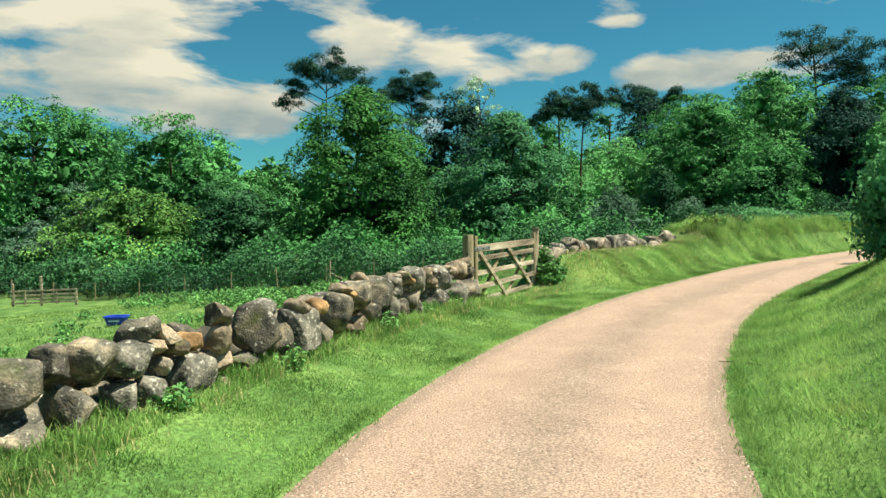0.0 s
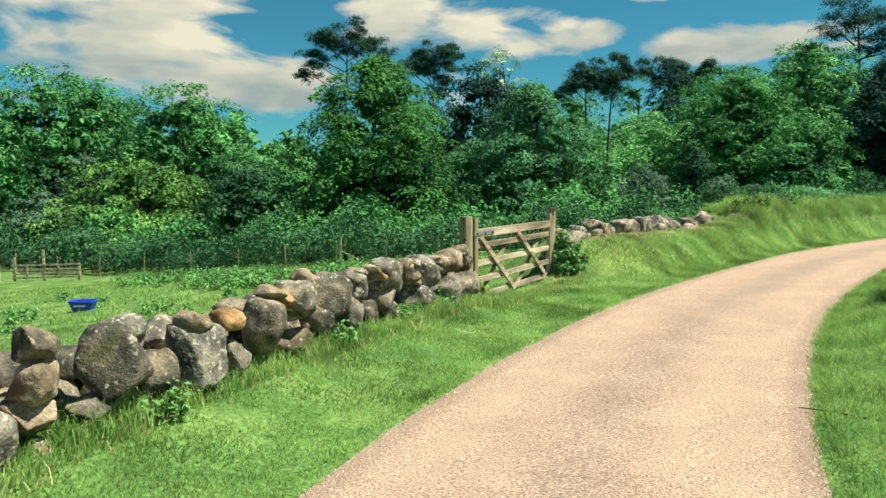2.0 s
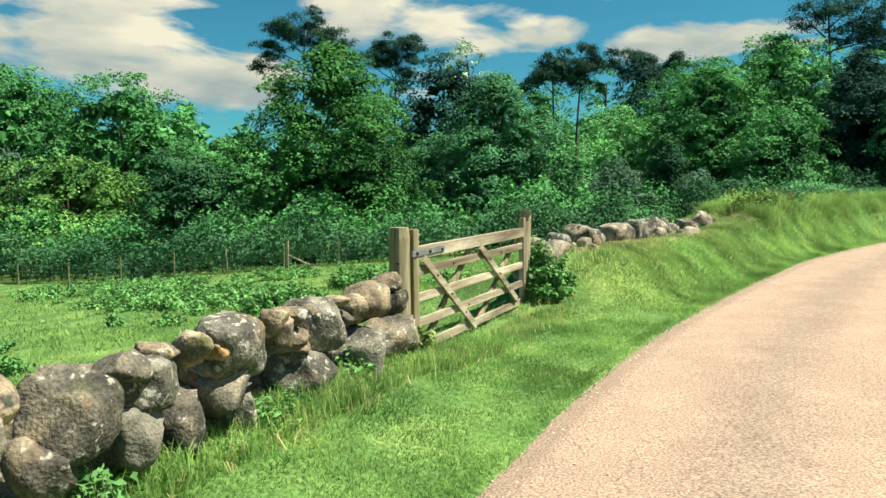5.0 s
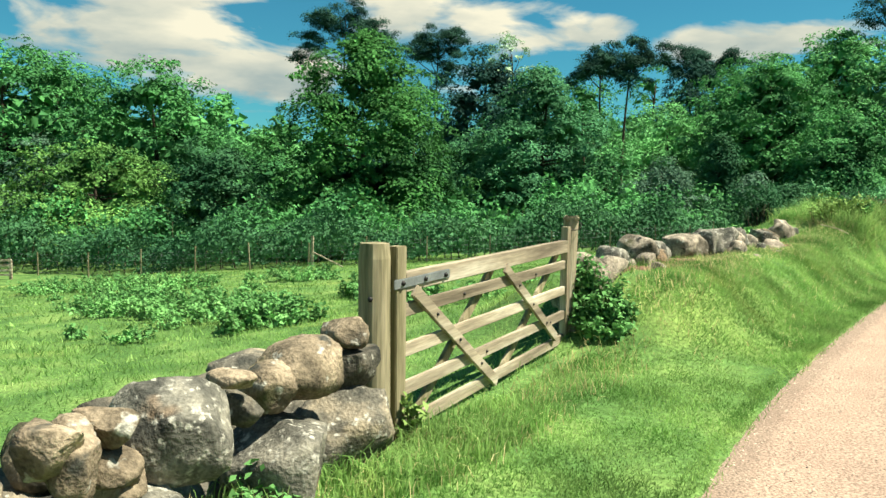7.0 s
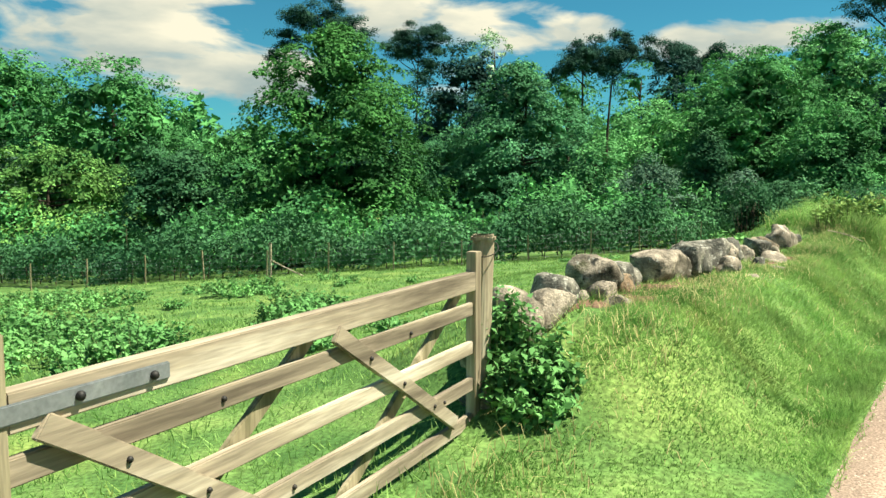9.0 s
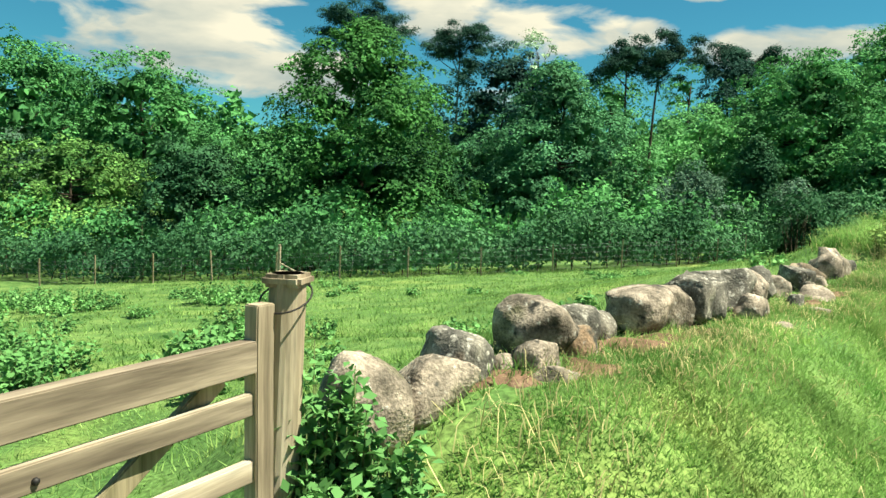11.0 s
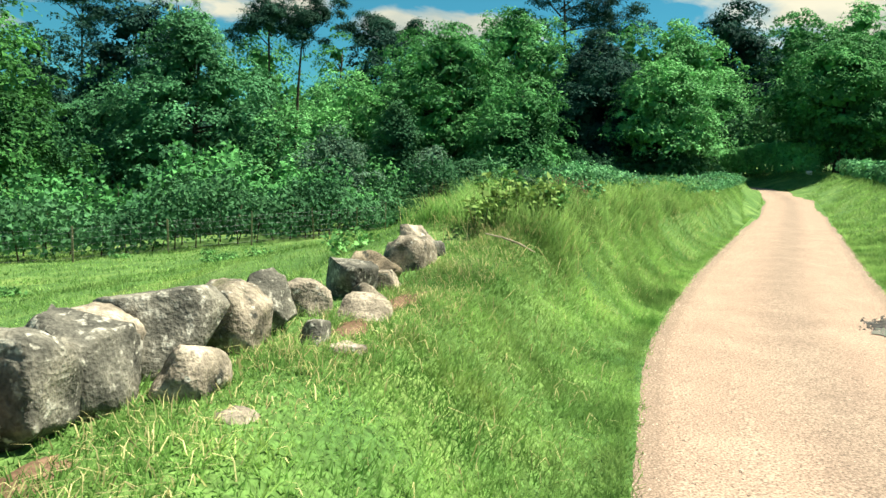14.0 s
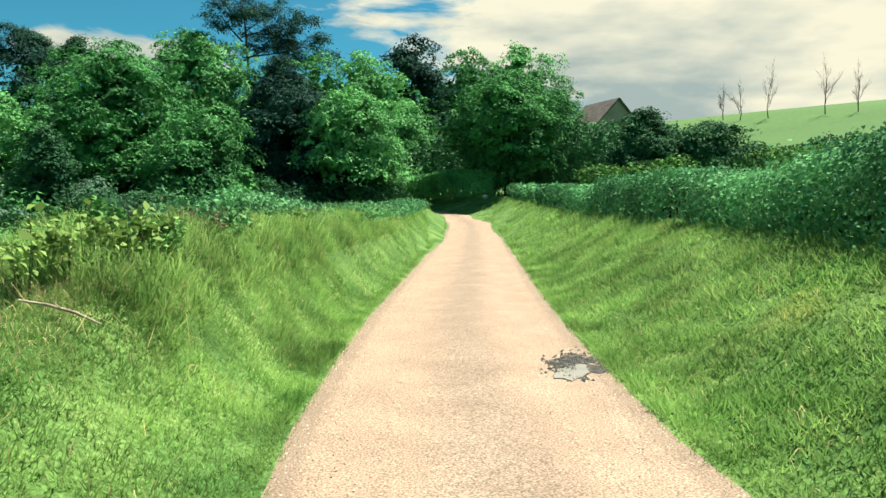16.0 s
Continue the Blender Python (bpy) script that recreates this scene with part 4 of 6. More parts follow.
def run_of_leaves(name, line, half, low, tall, leaf, count, size, seed, label, category, kind="", bumps=0.25, square=False, stems=True):
    """A hedge or thicket along a line: leaves over its uneven skin, and stems within."""
    rng = np.random.default_rng(seed)
    pts = smooth_line(np.array(line, float), 0.2)
    tg = np.gradient(pts, axis=0)
    tg /= np.linalg.norm(tg, axis=1)[:, None] + 1e-9
    nm = np.stack([-tg[:, 1], tg[:, 0]], 1)
    gz = land(pts[:, 0], pts[:, 1])
    k = rng.integers(0, len(pts), count)
    a = rng.uniform(-0.15 * math.pi, 1.15 * math.pi, count)
    c, s = np.cos(a), np.sin(a)
    if square:
        wall_side, u = rng.random(count) < 0.62, rng.random(count)
        c = np.where(wall_side, np.sign(rng.random(count) - 0.35) * -1.0, 2 * u - 1)
        s = np.where(wall_side, 1.85 * u - 0.85, 1.0)
    wave = 1 + bumps * (0.6 * np.sin(k * 0.21 + 1.3) + 0.5 * np.sin(k * 0.083) + 0.35 * np.sin(k * 0.47 + a * 3) + 0.25 * np.sin(k * 0.9 + a * 7) + 0.5 * np.sin(k * 1.7 + 2 * np.sin(a * 5)) * np.sin(a * 8 + k * 0.3))
    q = rng.uniform(0.72, 1.06, count)
    w, h = half * c * q * (0.8 + 0.2 * wave), (0.45 * tall + 0.55 * tall * s * q * 1.0) * wave
    pos = np.stack([pts[k, 0] + nm[k, 0] * w + rng.normal(size=count) * 0.15, pts[k, 1] + nm[k, 1] * w + rng.normal(size=count) * 0.15, gz[k] + low + np.maximum(h, 0.03)], 1)
    out = np.stack([nm[k, 0] * c, nm[k, 1] * c, s], 1) * 0.8 + rng.normal(size=(count, 3)) * 0.5
    out /= np.linalg.norm(out, axis=1)[:, None]
    m = pts[len(pts) // 2]
    ob = empty(name, (m[0], m[1], height(*m)), label, category, kind=kind)
    inv = np.array([m[0], m[1], height(*m)])
    v, f = leaf_cards(rng, pos, out, size * 1.15, 0.75, three=True)
    link_mesh("foliage", v - inv, f, LEAVES[leaf], ob)
    if stems:
        runs = []
        for i in range(0, len(pts), max(1, len(pts) // 70)):
            b = Vector((*(pts[i] - inv[:2]), gz[i] - inv[2] - 0.05))
            e = b + Vector((rng.normal() * 0.2, rng.normal() * 0.2, low + tall * rng.uniform(0.7, 0.95)))
            runs.append(([b, b.lerp(e, 0.5) + Vector((rng.normal() * 0.1, rng.normal() * 0.1, 0)), e], [0.03, 0.022, 0.008]))
        tagged(tubes("stemwork", runs, M_BARK, ob, 5), kind="stuff")
    return ob


# ---- the wood across the field ----
tree("beech_tree", -40.51, 59.26, 14.6, 4.1, "ball", "beech", 11, "tall spreading broadleaf tree at the wood's edge", "tree", lobes=70, lobe=1.5, leaves=9000, size=0.34)
tree("beech_tree", -30.43, 56.44, 13.9, 5.5, "dome", "beech", 12, "rounded leafy green tree behind the field hedge", "tree", lobes=90, lobe=1.5, leaves=12000, size=0.30)
tree("beech_tree", -42.19, 55.75, 15.1, 6.7, "ball", "beech", 13, "dark green rounded tree with sky gaps", "tree", lobes=70, lobe=1.7, leaves=9000, size=0.34)
tree("laurel_bush", -30.1, 48.85, 7.4, 5.2, "dome", "laurel", 14, "large yellow-green laurel thicket", "bush", clear=0.02, lobes=60, lobe=1.2, leaves=10000, size=0.26)
tree("laurel_bush", -21.98, 48.89, 7.6, 3.2, "dome", "bramble", 15, "dark glossy evergreen bush", "bush", clear=0.02, lobes=50, lobe=1.1, leaves=7000, size=0.24)
tree("willow_bush", -35.62, 45.98, 5.0, 2.4, "dome", "grey", 16, "grey-green willow bush by the hurdle fence", "bush", clear=0.02, lobes=30, lobe=0.9, leaves=4000, size=0.22)
tree("willow_bush", -33.6, 48.31, 7.3, 2.3, "dome", "grey", 17, "feathery grey-green bush beside the willow", "bush", clear=0.02, lobes=30, lobe=0.9, leaves=4000, size=0.22)
tree("lime_tree", -33.46, 84.15, 10.7, 4.7, "dome", "lime", 18, "pale green trees far behind the field", "tree", lobes=40, lobe=1.8, leaves=5000, size=0.42)
tree("lime_tree", -34.02, 75.84, 9.0, 3.6, "dome", "lime", 19, "pale green tree glimpsed between bushes", "tree", lobes=30, lobe=1.8, leaves=4000, size=0.4)
tree("sycamore_tree", -13.53, 53.64, 15.3, 4.9, "cone", "bright", 20, "broad pyramid-shaped tree with dense sunlit leaves", "tree", clear=0.03, lobes=150, lobe=0.95, leaves=27000, size=0.30, squash=0.55, spread=3.0)
tree("dark_conifer", -8.56, 84.02, 19.6, 5.6, "dome", "dark", 21, "dark brooding evergreen behind the lighter trees", "tree", clear=0.05, lobes=60, lobe=1.7, leaves=9000, size=0.4)
tree("cypress_tree", -1.85, 63.21, 14.3, 5.8, "spire", "cypress", 22, "drooping green cypress with layered sprays", "tree", clear=0.02, lobes=130, lobe=1.1, leaves=18000, size=0.30, squash=0.55)
tree("birch_tree", -7.48, 109.08, 27.3, 4.3, "ball", "pale", 23, "pale yellow-green treetop above the wood", "tree", lobes=30, lobe=1.9, leaves=2600, size=0.4)
tree("ash_tree", 9.9, 80.5, 11.8, 5.4, "dome", "lime", 24, "bright lime-green young broadleaf trees", "tree", clear=0.05, lobes=60, lobe=1.5, leaves=8000, size=0.32)
tree("ash_tree", 3.21, 58.28, 7.3, 2.1, "dome", "lime", 25, "light green feathery shrub", "tree", clear=0.02, lobes=40, lobe=1.1, leaves=6000, size=0.25)
tree("hawthorn_bush", 5.67, 52.41, 5.4, 2.2, "dome", "grey", 26, "grey-green hawthorn bush with pale blossom", "bush", clear=0.02, lobes=30, lobe=0.9, leaves=4500, size=0.2)
tree("dark_shrub", 9.85, 56.16, 7.4, 2.0, "spire", "bramble", 27, "dark upright evergreen shrub", "bush", clear=0.02, lobes=45, lobe=0.9, leaves=6000, size=0.22)
tree("dark_shrub", 11.81, 55.19, 4.5, 1.6, "dome", "grey", 28, "tangled grey-green shrub at the wood's foot", "bush", clear=0.02, lobes=30, lobe=0.9, leaves=4000, size=0.2)
tree("dark_shrub", 13.01, 52.25, 3.5, 1.8, "dome", "bramble", 29, "tangled bramble bush by the wall's end", "bush", clear=0.02, lobes=30, lobe=0.9, leaves=4000, size=0.2)
tree("oak_tree", 17.87, 75.14, 15.6, 5.5, "ball", "beech", 30, "full green broadleaf tree", "tree", clear=0.05, lobes=90, lobe=1.5, leaves=12000, size=0.32)
tree("oak_tree", 15.94, 99.49, 19.5, 4.1, "ball", "dark", 31, "dark evergreen crown behind the ash trees", "tree", clear=0.2, lobes=50, lobe=1.6, leaves=6000, size=0.38)
tree("oak_tree", 27.89, 84.82, 17.1, 6.2, "ball", "beech", 32, "tall broadleaf tree with an airy top", "tree", clear=0.05, lobes=80, lobe=1.5, leaves=10000, size=0.34)
tree("oak_tree", 20.87, 66.84, 8.4, 3.5, "dome", "beech", 33, "leafy green understorey tree", "tree", clear=0.03, lobes=60, lobe=1.3, leaves=8000, size=0.28)
tree("oak_tree", 17.95, 76.79, 14.0, 5.5, "ball", "beech", 34, "leafy tree at the edge of the wood", "tree", clear=0.05, lobes=80, lobe=1.5, leaves=10000, size=0.32)
tree("oak_tree", 26.48, 82.32, 17.0, 4.6, "ball", "lime", 35, "airy light green tree top", "tree", clear=0.1, lobes=70, lobe=1.5, leaves=7000, size=0.34)
tree("dark_conifer", 29.86, 71.6, 12.6, 4.6, "spire", "dark", 36, "tall dark evergreen beside the lane", "tree", clear=0.05, lobes=100, lobe=1.5, leaves=13000, size=0.34)
tree("oak_tree", 21.27, 66.05, 9.6, 4.2, "dome", "beech", 37, "dense leafy tree overhanging the bank", "tree", clear=0.03, lobes=80, lobe=1.3, leaves=10000, size=0.28)
# lime leaves on these two trees stand in for stronger light on them
tree("oak_tree", 31.94, 63.72, 9.2, 3.7, "dome", "lime", 38, "dense green tree by the bend", "tree", clear=0.24, lobes=80, lobe=1.3, leaves=10000, size=0.28)
tree("oak_tree", 40.43, 76.61, 14.1, 4.6, "ball", "lime", 39, "tall green tree behind the bend", "tree", clear=0.1, lobes=70, lobe=1.5, leaves=8000, size=0.34)
tree("dark_conifer", 49.05, 80.41, 16.8, 3.3, "ball", "dark", 40, "dark crown rising over the wood", "tree", clear=0.2, lobes=50, lobe=1.6, leaves=6000, size=0.38)
tree("ash_tree", 43.5, 74.5, 9.2, 3.3, "dome", "lime", 41, "bright bushes beside the bend", "tree", clear=0.02, lobes=50, lobe=1.2, leaves=6000, size=0.28)
tree("oak_tree", 57.68, 81.39, 15.5, 4.9, "ball", "beech", 42, "tall tree behind the round sycamore", "tree", clear=0.1, lobes=60, lobe=1.7, leaves=7000, size=0.38)
tree("sycamore_tree", 43.4, 58.94, 10.3, 4.0, "ball", "beech", 43, "big rounded sycamore standing beside the bend", "tree", clear=0.17, lobes=110, lobe=1.25, leaves=15000, size=0.30)
tree("oak_tree", 60.98, 76.37, 15.2, 4.1, "ball", "lime", 44, "sunlit tree top behind the sycamore", "tree", clear=0.1, lobes=60, lobe=1.7, leaves=7000, size=0.38)
tree("oak_tree", 59.69, 69.39, 10.6, 3.2, "dome", "beech", 45, "tree falling away behind the hedge", "tree", clear=0.05, lobes=50, lobe=1.5, leaves=6000, size=0.34)
tree("thorn_bush", 54.4, 60.38, 5.8, 2.6, "dome", "lime", 46, "pale green bush in front of the house", "bush", clear=0.02, lobes=40, lobe=1.1, leaves=4000, size=0.28)
tree("holly_tree", 46.9, 48.43, 6.1, 2.6, "dome", "bramble", 47, "dense dark holly behind the second hedge", "tree", clear=0.02, lobes=50, lobe=1.1, leaves=7000, size=0.26)
tree("holly_tree", 48.6, 44.53, 4.7, 2.5, "dome", "bramble", 48, "low dense evergreen behind the second hedge", "tree", clear=0.02, lobes=50, lobe=1.0, leaves=6000, size=0.26)
tree("dark_conifer", -17.34, 88.73, 16.7, 5.4, "dome", "dark", 49, "dark evergreen filling the wood behind", "tree", clear=0.05, lobes=50, lobe=1.6, leaves=5000, size=0.4)
tree("cypress_tree", -7.64, 67.13, 9.8, 4.0, "dome", "cypress", 50, "low drooping cypress beside the pyramid tree", "tree", clear=0.02, lobes=50, lobe=1.2, leaves=7000, size=0.3)
tree("oak_tree", 2.29, 93.43, 18.0, 5.5, "dome", "beech", 51, "leafy crown deep in the wood", "tree", clear=0.05, lobes=50, lobe=1.6, leaves=5000, size=0.4)
tree("oak_tree", 12.93, 115.47, 22.0, 6.1, "ball", "beech", 52, "green crown behind the twin pines", "tree", clear=0.1, lobes=40, lobe=1.9, leaves=4000, size=0.45)
tree("oak_tree", 20.21, 97.99, 18.8, 5.7, "ball", "beech", 53, "full crown between taller trees", "tree", clear=0.1, lobes=50, lobe=1.7, leaves=5000, size=0.4)
tree("oak_tree", 28.16, 96.9, 15.7, 5.9, "dome", "beech", 54, "broad crown in the depth of the wood", "tree", clear=0.1, lobes=50, lobe=1.7, leaves=5000, size=0.4)
tree("oak_tree", -25.17, 64.68, 7.4, 3.0, "dome", "beech", 55, "leafy tree in the gap beside the bushes", "tree", clear=0.02, lobes=40, lobe=1.4, leaves=5000, size=0.32)
tree("ash_tree", 10.44, 88.76, 13.1, 5.2, "dome", "lime", 56, "bright crown beside the pine stems", "tree", clear=0.05, lobes=50, lobe=1.5, leaves=6000, size=0.36)
tree("oak_tree", 18.94, 82.69, 15.1, 6.3, "dome", "beech", 57, "wide leafy tree above the bank", "tree", clear=0.03, lobes=80, lobe=1.5, leaves=8000, size=0.34)
tree("ash_tree", 30.31, 94.79, 19.9, 5.8, "ball", "lime", 58, "airy sunlit tree with sky showing through", "tree", clear=0.1, lobes=50, lobe=1.6, leaves=5000, size=0.38)
tree("oak_tree", 35.06, 75.58, 14.4, 5.1, "ball", "beech", 59, "tall leafy tree leaning towards the lane", "tree", clear=0.05, lobes=70, lobe=1.5, leaves=8000, size=0.34)
tree("dark_conifer", 28.8, 67.37, 10.3, 3.0, "dome", "dark", 60, "shadowed evergreen at the wood's edge", "tree", clear=0.02, lobes=50, lobe=1.4, leaves=6000, size=0.32)
tree("dark_shrub", 32.69, 63.89, 2.6, 2.8, "dome", "bramble", 61, "dark low shrubs beside the bend", "bush", clear=0.02, lobes=30, lobe=0.9, leaves=3000, size=0.25)
pine(4.5, 71.8, 16.9, 3, "twin-stemmed Scots pine with flat dark crowns", [(1.4, 0.1, 16.2, 1.5), (-0.1, -0.1, 15.5, 1.25), (2.6, 0.3, 15.6, 0.9), (-1.6, -0.3, 15.9, 1.4), (-3.0, -0.6, 14.6, 1.25), (-2.5, -0.5, 15.6, 1.0), (0.7, -0.1, 14.2, 1.0)], ((0.3, -1.0, 1.1, 0.1), (-0.9, -1.2, -1.6, -0.2)), r=0.18)
pine(-17.38, 105.7, 26.2, 4, "Scots pine with a narrow dark crown", [(0.0, -0.1, 25.2, 2.1), (-2.2, -0.5, 24.1, 1.5), (2.3, 0.2, 24.7, 1.7), (-1.1, -0.4, 22.6, 1.7), (1.6, -0.2, 21.8, 1.5), (-3.3, -0.7, 22.5, 1.1), (0.9, -0.5, 19.2, 1.2)], ((0.4, -1.5, 0.0, 0.0),))
pine(-28.81, 98.27, 27.4, 5, "tall Scots pine behind the pyramid tree", [(0.0, -0.1, 26.2, 2.5), (-2.4, -0.5, 25.3, 2.0), (3.6, 0.3, 25.0, 2.0), (2.1, 0.2, 26.5, 1.8), (-3.4, -0.9, 22.4, 1.6), (-4.8, -1.2, 21.0, 1.3), (5.8, 0.5, 23.9, 1.0), (-4.2, -0.8, 23.8, 1.1)], ((0.4, -1.7, 0.4, 0.0),))
pine(31.29, 83.46, 20.7, 6, "tall dark Scots pine with spreading limbs", [(-0.1, -0.0, 20.1, 2.1), (-2.2, -0.3, 18.3, 1.3), (2.3, 0.0, 19.1, 1.8), (4.7, 0.2, 18.8, 1.8), (7.1, 0.1, 16.7, 2.4), (2.9, -0.1, 16.4, 2.1), (-1.9, -0.2, 19.8, 1.2), (5.3, -0.2, 14.3, 2.4), (2.3, -0.5, 12.5, 1.8)], ((-0.0, -1.4, -0.1, -0.0),))
pine(17.01, 103.86, 21.6, 7, "leaning pine stems in the wood", [(-0.3, -0.2, 20.2, 2.5), (-3.1, -0.6, 19.5, 1.8), (2.5, 0.2, 19.9, 2.0), (1.1, -0.1, 18.4, 1.6)], ((0.3, -1.3, -0.7, -0.1), (-0.7, -1.4, -1.8, -0.2)))


# ---- hedges and thickets ----
def along(off, a, b, every=6):
    """Points beside the lane at a signed distance, from y a to y b."""
    k = [i for i in range(0, len(LINE), every) if a <= LINE[i, 1] <= b]
    return LINE[k] + LEFT[k] * off


run_of_leaves("hedge", along(-4.7, 14, 26), 0.75, -0.12, 0.98, "hedge", 75000, 0.052, 60, "trimmed leafy hawthorn hedge along the top of the bank", "hedge", bumps=0.16, square=True)
run_of_leaves("hedge", along(-4.7, 26, 40), 0.75, -0.12, 1.0, "hedge", 38000, 0.08, 59, "trimmed hawthorn hedge above the lane's grassy bank", "hedge", bumps=0.16, square=True)
run_of_leaves("hedge", along(-4.7, 6, 14), 0.75, -0.12, 1.1, "hedge", 9000, 0.11, 58, "trimmed hedge above the inner bend of the lane", "hedge", bumps=0.16, square=True)
run_of_leaves("hedge", along(-4.9, 40, 55), 0.8, -0.1, 1.0, "hedge", 9000, 0.19, 61, "trimmed hedge running on towards the bend", "hedge", bumps=0.12, square=True)
FENCE = [(-48, 41), (-34, 39.4), (-24.7, 38.9), (-17.7, 38.7), (-11.6, 38.5), (-6.2, 38.3), (0.0, 39.9), (4.5, 42.7), (9.2, 49.0)]
BACK = [(x - 0.2, y + 1.9) for x, y in FENCE]
run_of_leaves("bramble_thicket", BACK, 1.3, -0.1, 2.1, "bramble", 40000, 0.14, 62, "dense bramble and nettle thicket behind the wire fence", "thicket", bumps=0.32)
run_of_leaves("bramble_thicket", [(x - 0.3, y + 5.5) for x, y in FENCE], 2.2, -0.1, 2.9, "beech", 26000, 0.2, 63, "shadowy undergrowth at the foot of the wood", "thicket", bumps=0.35)
run_of_leaves("bramble_thicket", [(10, 49), (15, 54), (20, 58), (26, 62), (31, 66)], 2.0, -0.1, 2.6, "bramble", 16000, 0.18, 64, "tangled undergrowth beside the lane", "thicket", bumps=0.35)
run_of_leaves("bank_vegetation", along(3.7, 22.6, 28), 0.75, -0.25, 0.55, "hedge", 30000, 0.055, 65, "cow parsley, brambles and grass crowning the bank", "bank plants", bumps=0.4)
run_of_leaves("bank_vegetation", along(3.3, 28.0, 46), 0.9, -0.12, 0.34, "hedge", 14000, 0.07, 75, "low rank growth along the crest of the bank", "bank plants", bumps=0.4, stems=False)
run_of_leaves("clipped_hedge", [(38.4, 67.5), (40.4, 63.0), (42.2, 59.2)], 0.8, -0.1, 2.1, "lime", 9000, 0.17, 66, "clipped box-shaped hedge at the bend", "hedge", bumps=0.06, square=True)
run_of_leaves("clipped_hedge", [(35.8, 76), (37.4, 74.2), (38.8, 72)], 0.8, -0.1, 1.7, "lime", 4000, 0.15, 67, "low clipped hedge beside a far gate", "hedge", bumps=0.06, square=True)
run_of_leaves("field_hedge", [(40, 48), (46, 44), (52, 38), (58, 30), (64, 20)], 1.0, -0.1, 2.0, "laurel", 16000, 0.18, 68, "yellow-green field hedge running up the hill", "hedge", bumps=0.15)
run_of_leaves("field_hedge", [(56, 52), (66, 44), (76, 34), (86, 22)], 1.2, -0.1, 2.0, "bramble", 12000, 0.25, 69, "dark field hedge across the hillside", "hedge", bumps=0.2)
run_of_leaves("far_wood", [(-75, 72), (-55, 78), (-38, 84), (-20, 90), (-4, 96), (12, 100), (28, 98), (42, 92), (56, 88), (68, 80)], 3.5, -0.3, 11.0, "beech", 26000, 0.85, 70, "deep green mass of woodland trees behind", "woodland", "stuff", bumps=0.22)
run_of_leaves("far_wood", [(-70, 60), (-56, 62), (-44, 66)], 3.5, -0.3, 9.0, "beech", 9000, 0.6, 71, "leafy wood closing the field's far corner", "woodland", "stuff", bumps=0.25)
run_of_leaves("overgrown_hedge", along(-3.6, 10.8, 15.2, 3), 0.85, -0.8, 2.3, "hedge", 22000, 0.09, 72, "bushy overgrown stretch of hedge leaning over the lane", "hedge", bumps=0.15, stems=False)
# added row of dark leaves standing in for the shade under these trees
run_of_leaves("bramble_thicket", [(39, 71), (43, 66), (47, 60), (51, 55), (54, 50)], 2.0, -0.2, 4.2, "bramble", 13000, 0.26, 73, "dark leafy mass added for the shade beneath the trees at the bend", "thicket", bumps=0.25)
run_of_leaves("bramble_thicket", [(29, 68), (33, 72), (37, 75), (42, 78)], 2.0, -0.2, 4.0, "dark", 9000, 0.26, 74, "shadowed undergrowth beyond the far gate", "thicket", bumps=0.25)


# ---- bare trees and house on the hill ----
def bare_tree(x, y, tall, seed):
    """A leafless hilltop tree with a fan of fine branches."""
    rng = random.Random(seed)
    ob = empty("bare_tree", (x, y, height(x, y) - 0.1), "leafless slender tree standing on the hilltop", "tree", "hilltop trees")
    runs = []

    def grow(p, d, length, r, level):
        q = p + d * length
        runs.append(([p, p.lerp(q, 0.5) + Vector((rng.gauss(0, 0.05), rng.gauss(0, 0.05), 0)) * length, q], [r, r * 0.8, r * 0.55]))
        if level:
            for i in range(5):
                e = (d + Vector((rng.gauss(0, 0.5), rng.gauss(0, 0.5), rng.uniform(0.0, 0.3)))).normalized() if i else (d + Vector((rng.gauss(0, 0.08), rng.gauss(0, 0.08), 0.1))).normalized()
                grow(p.lerp(q, rng.uniform(0.35, 1.0)) if i else q, e, length * (rng.uniform(0.4, 0.62) if i else 0.72), r * (0.4 if i else 0.55), level - 1)

    grow(Vector((0, 0, 0)), Vector((0, 0, 1)), tall * 0.40, 0.09, 4)
    tubes("branches", runs, M_BARK, ob, 4)


for i, (x, y, h) in enumerate(((117.2, 77.9, 6.5), (117.4, 69, 6.2), (117.3, 64.2, 5.2), (117.4, 86, 4.4), (116.8, 82.6, 4.8))):
    bare_tree(x, y, h * 1.35, 80 + i)


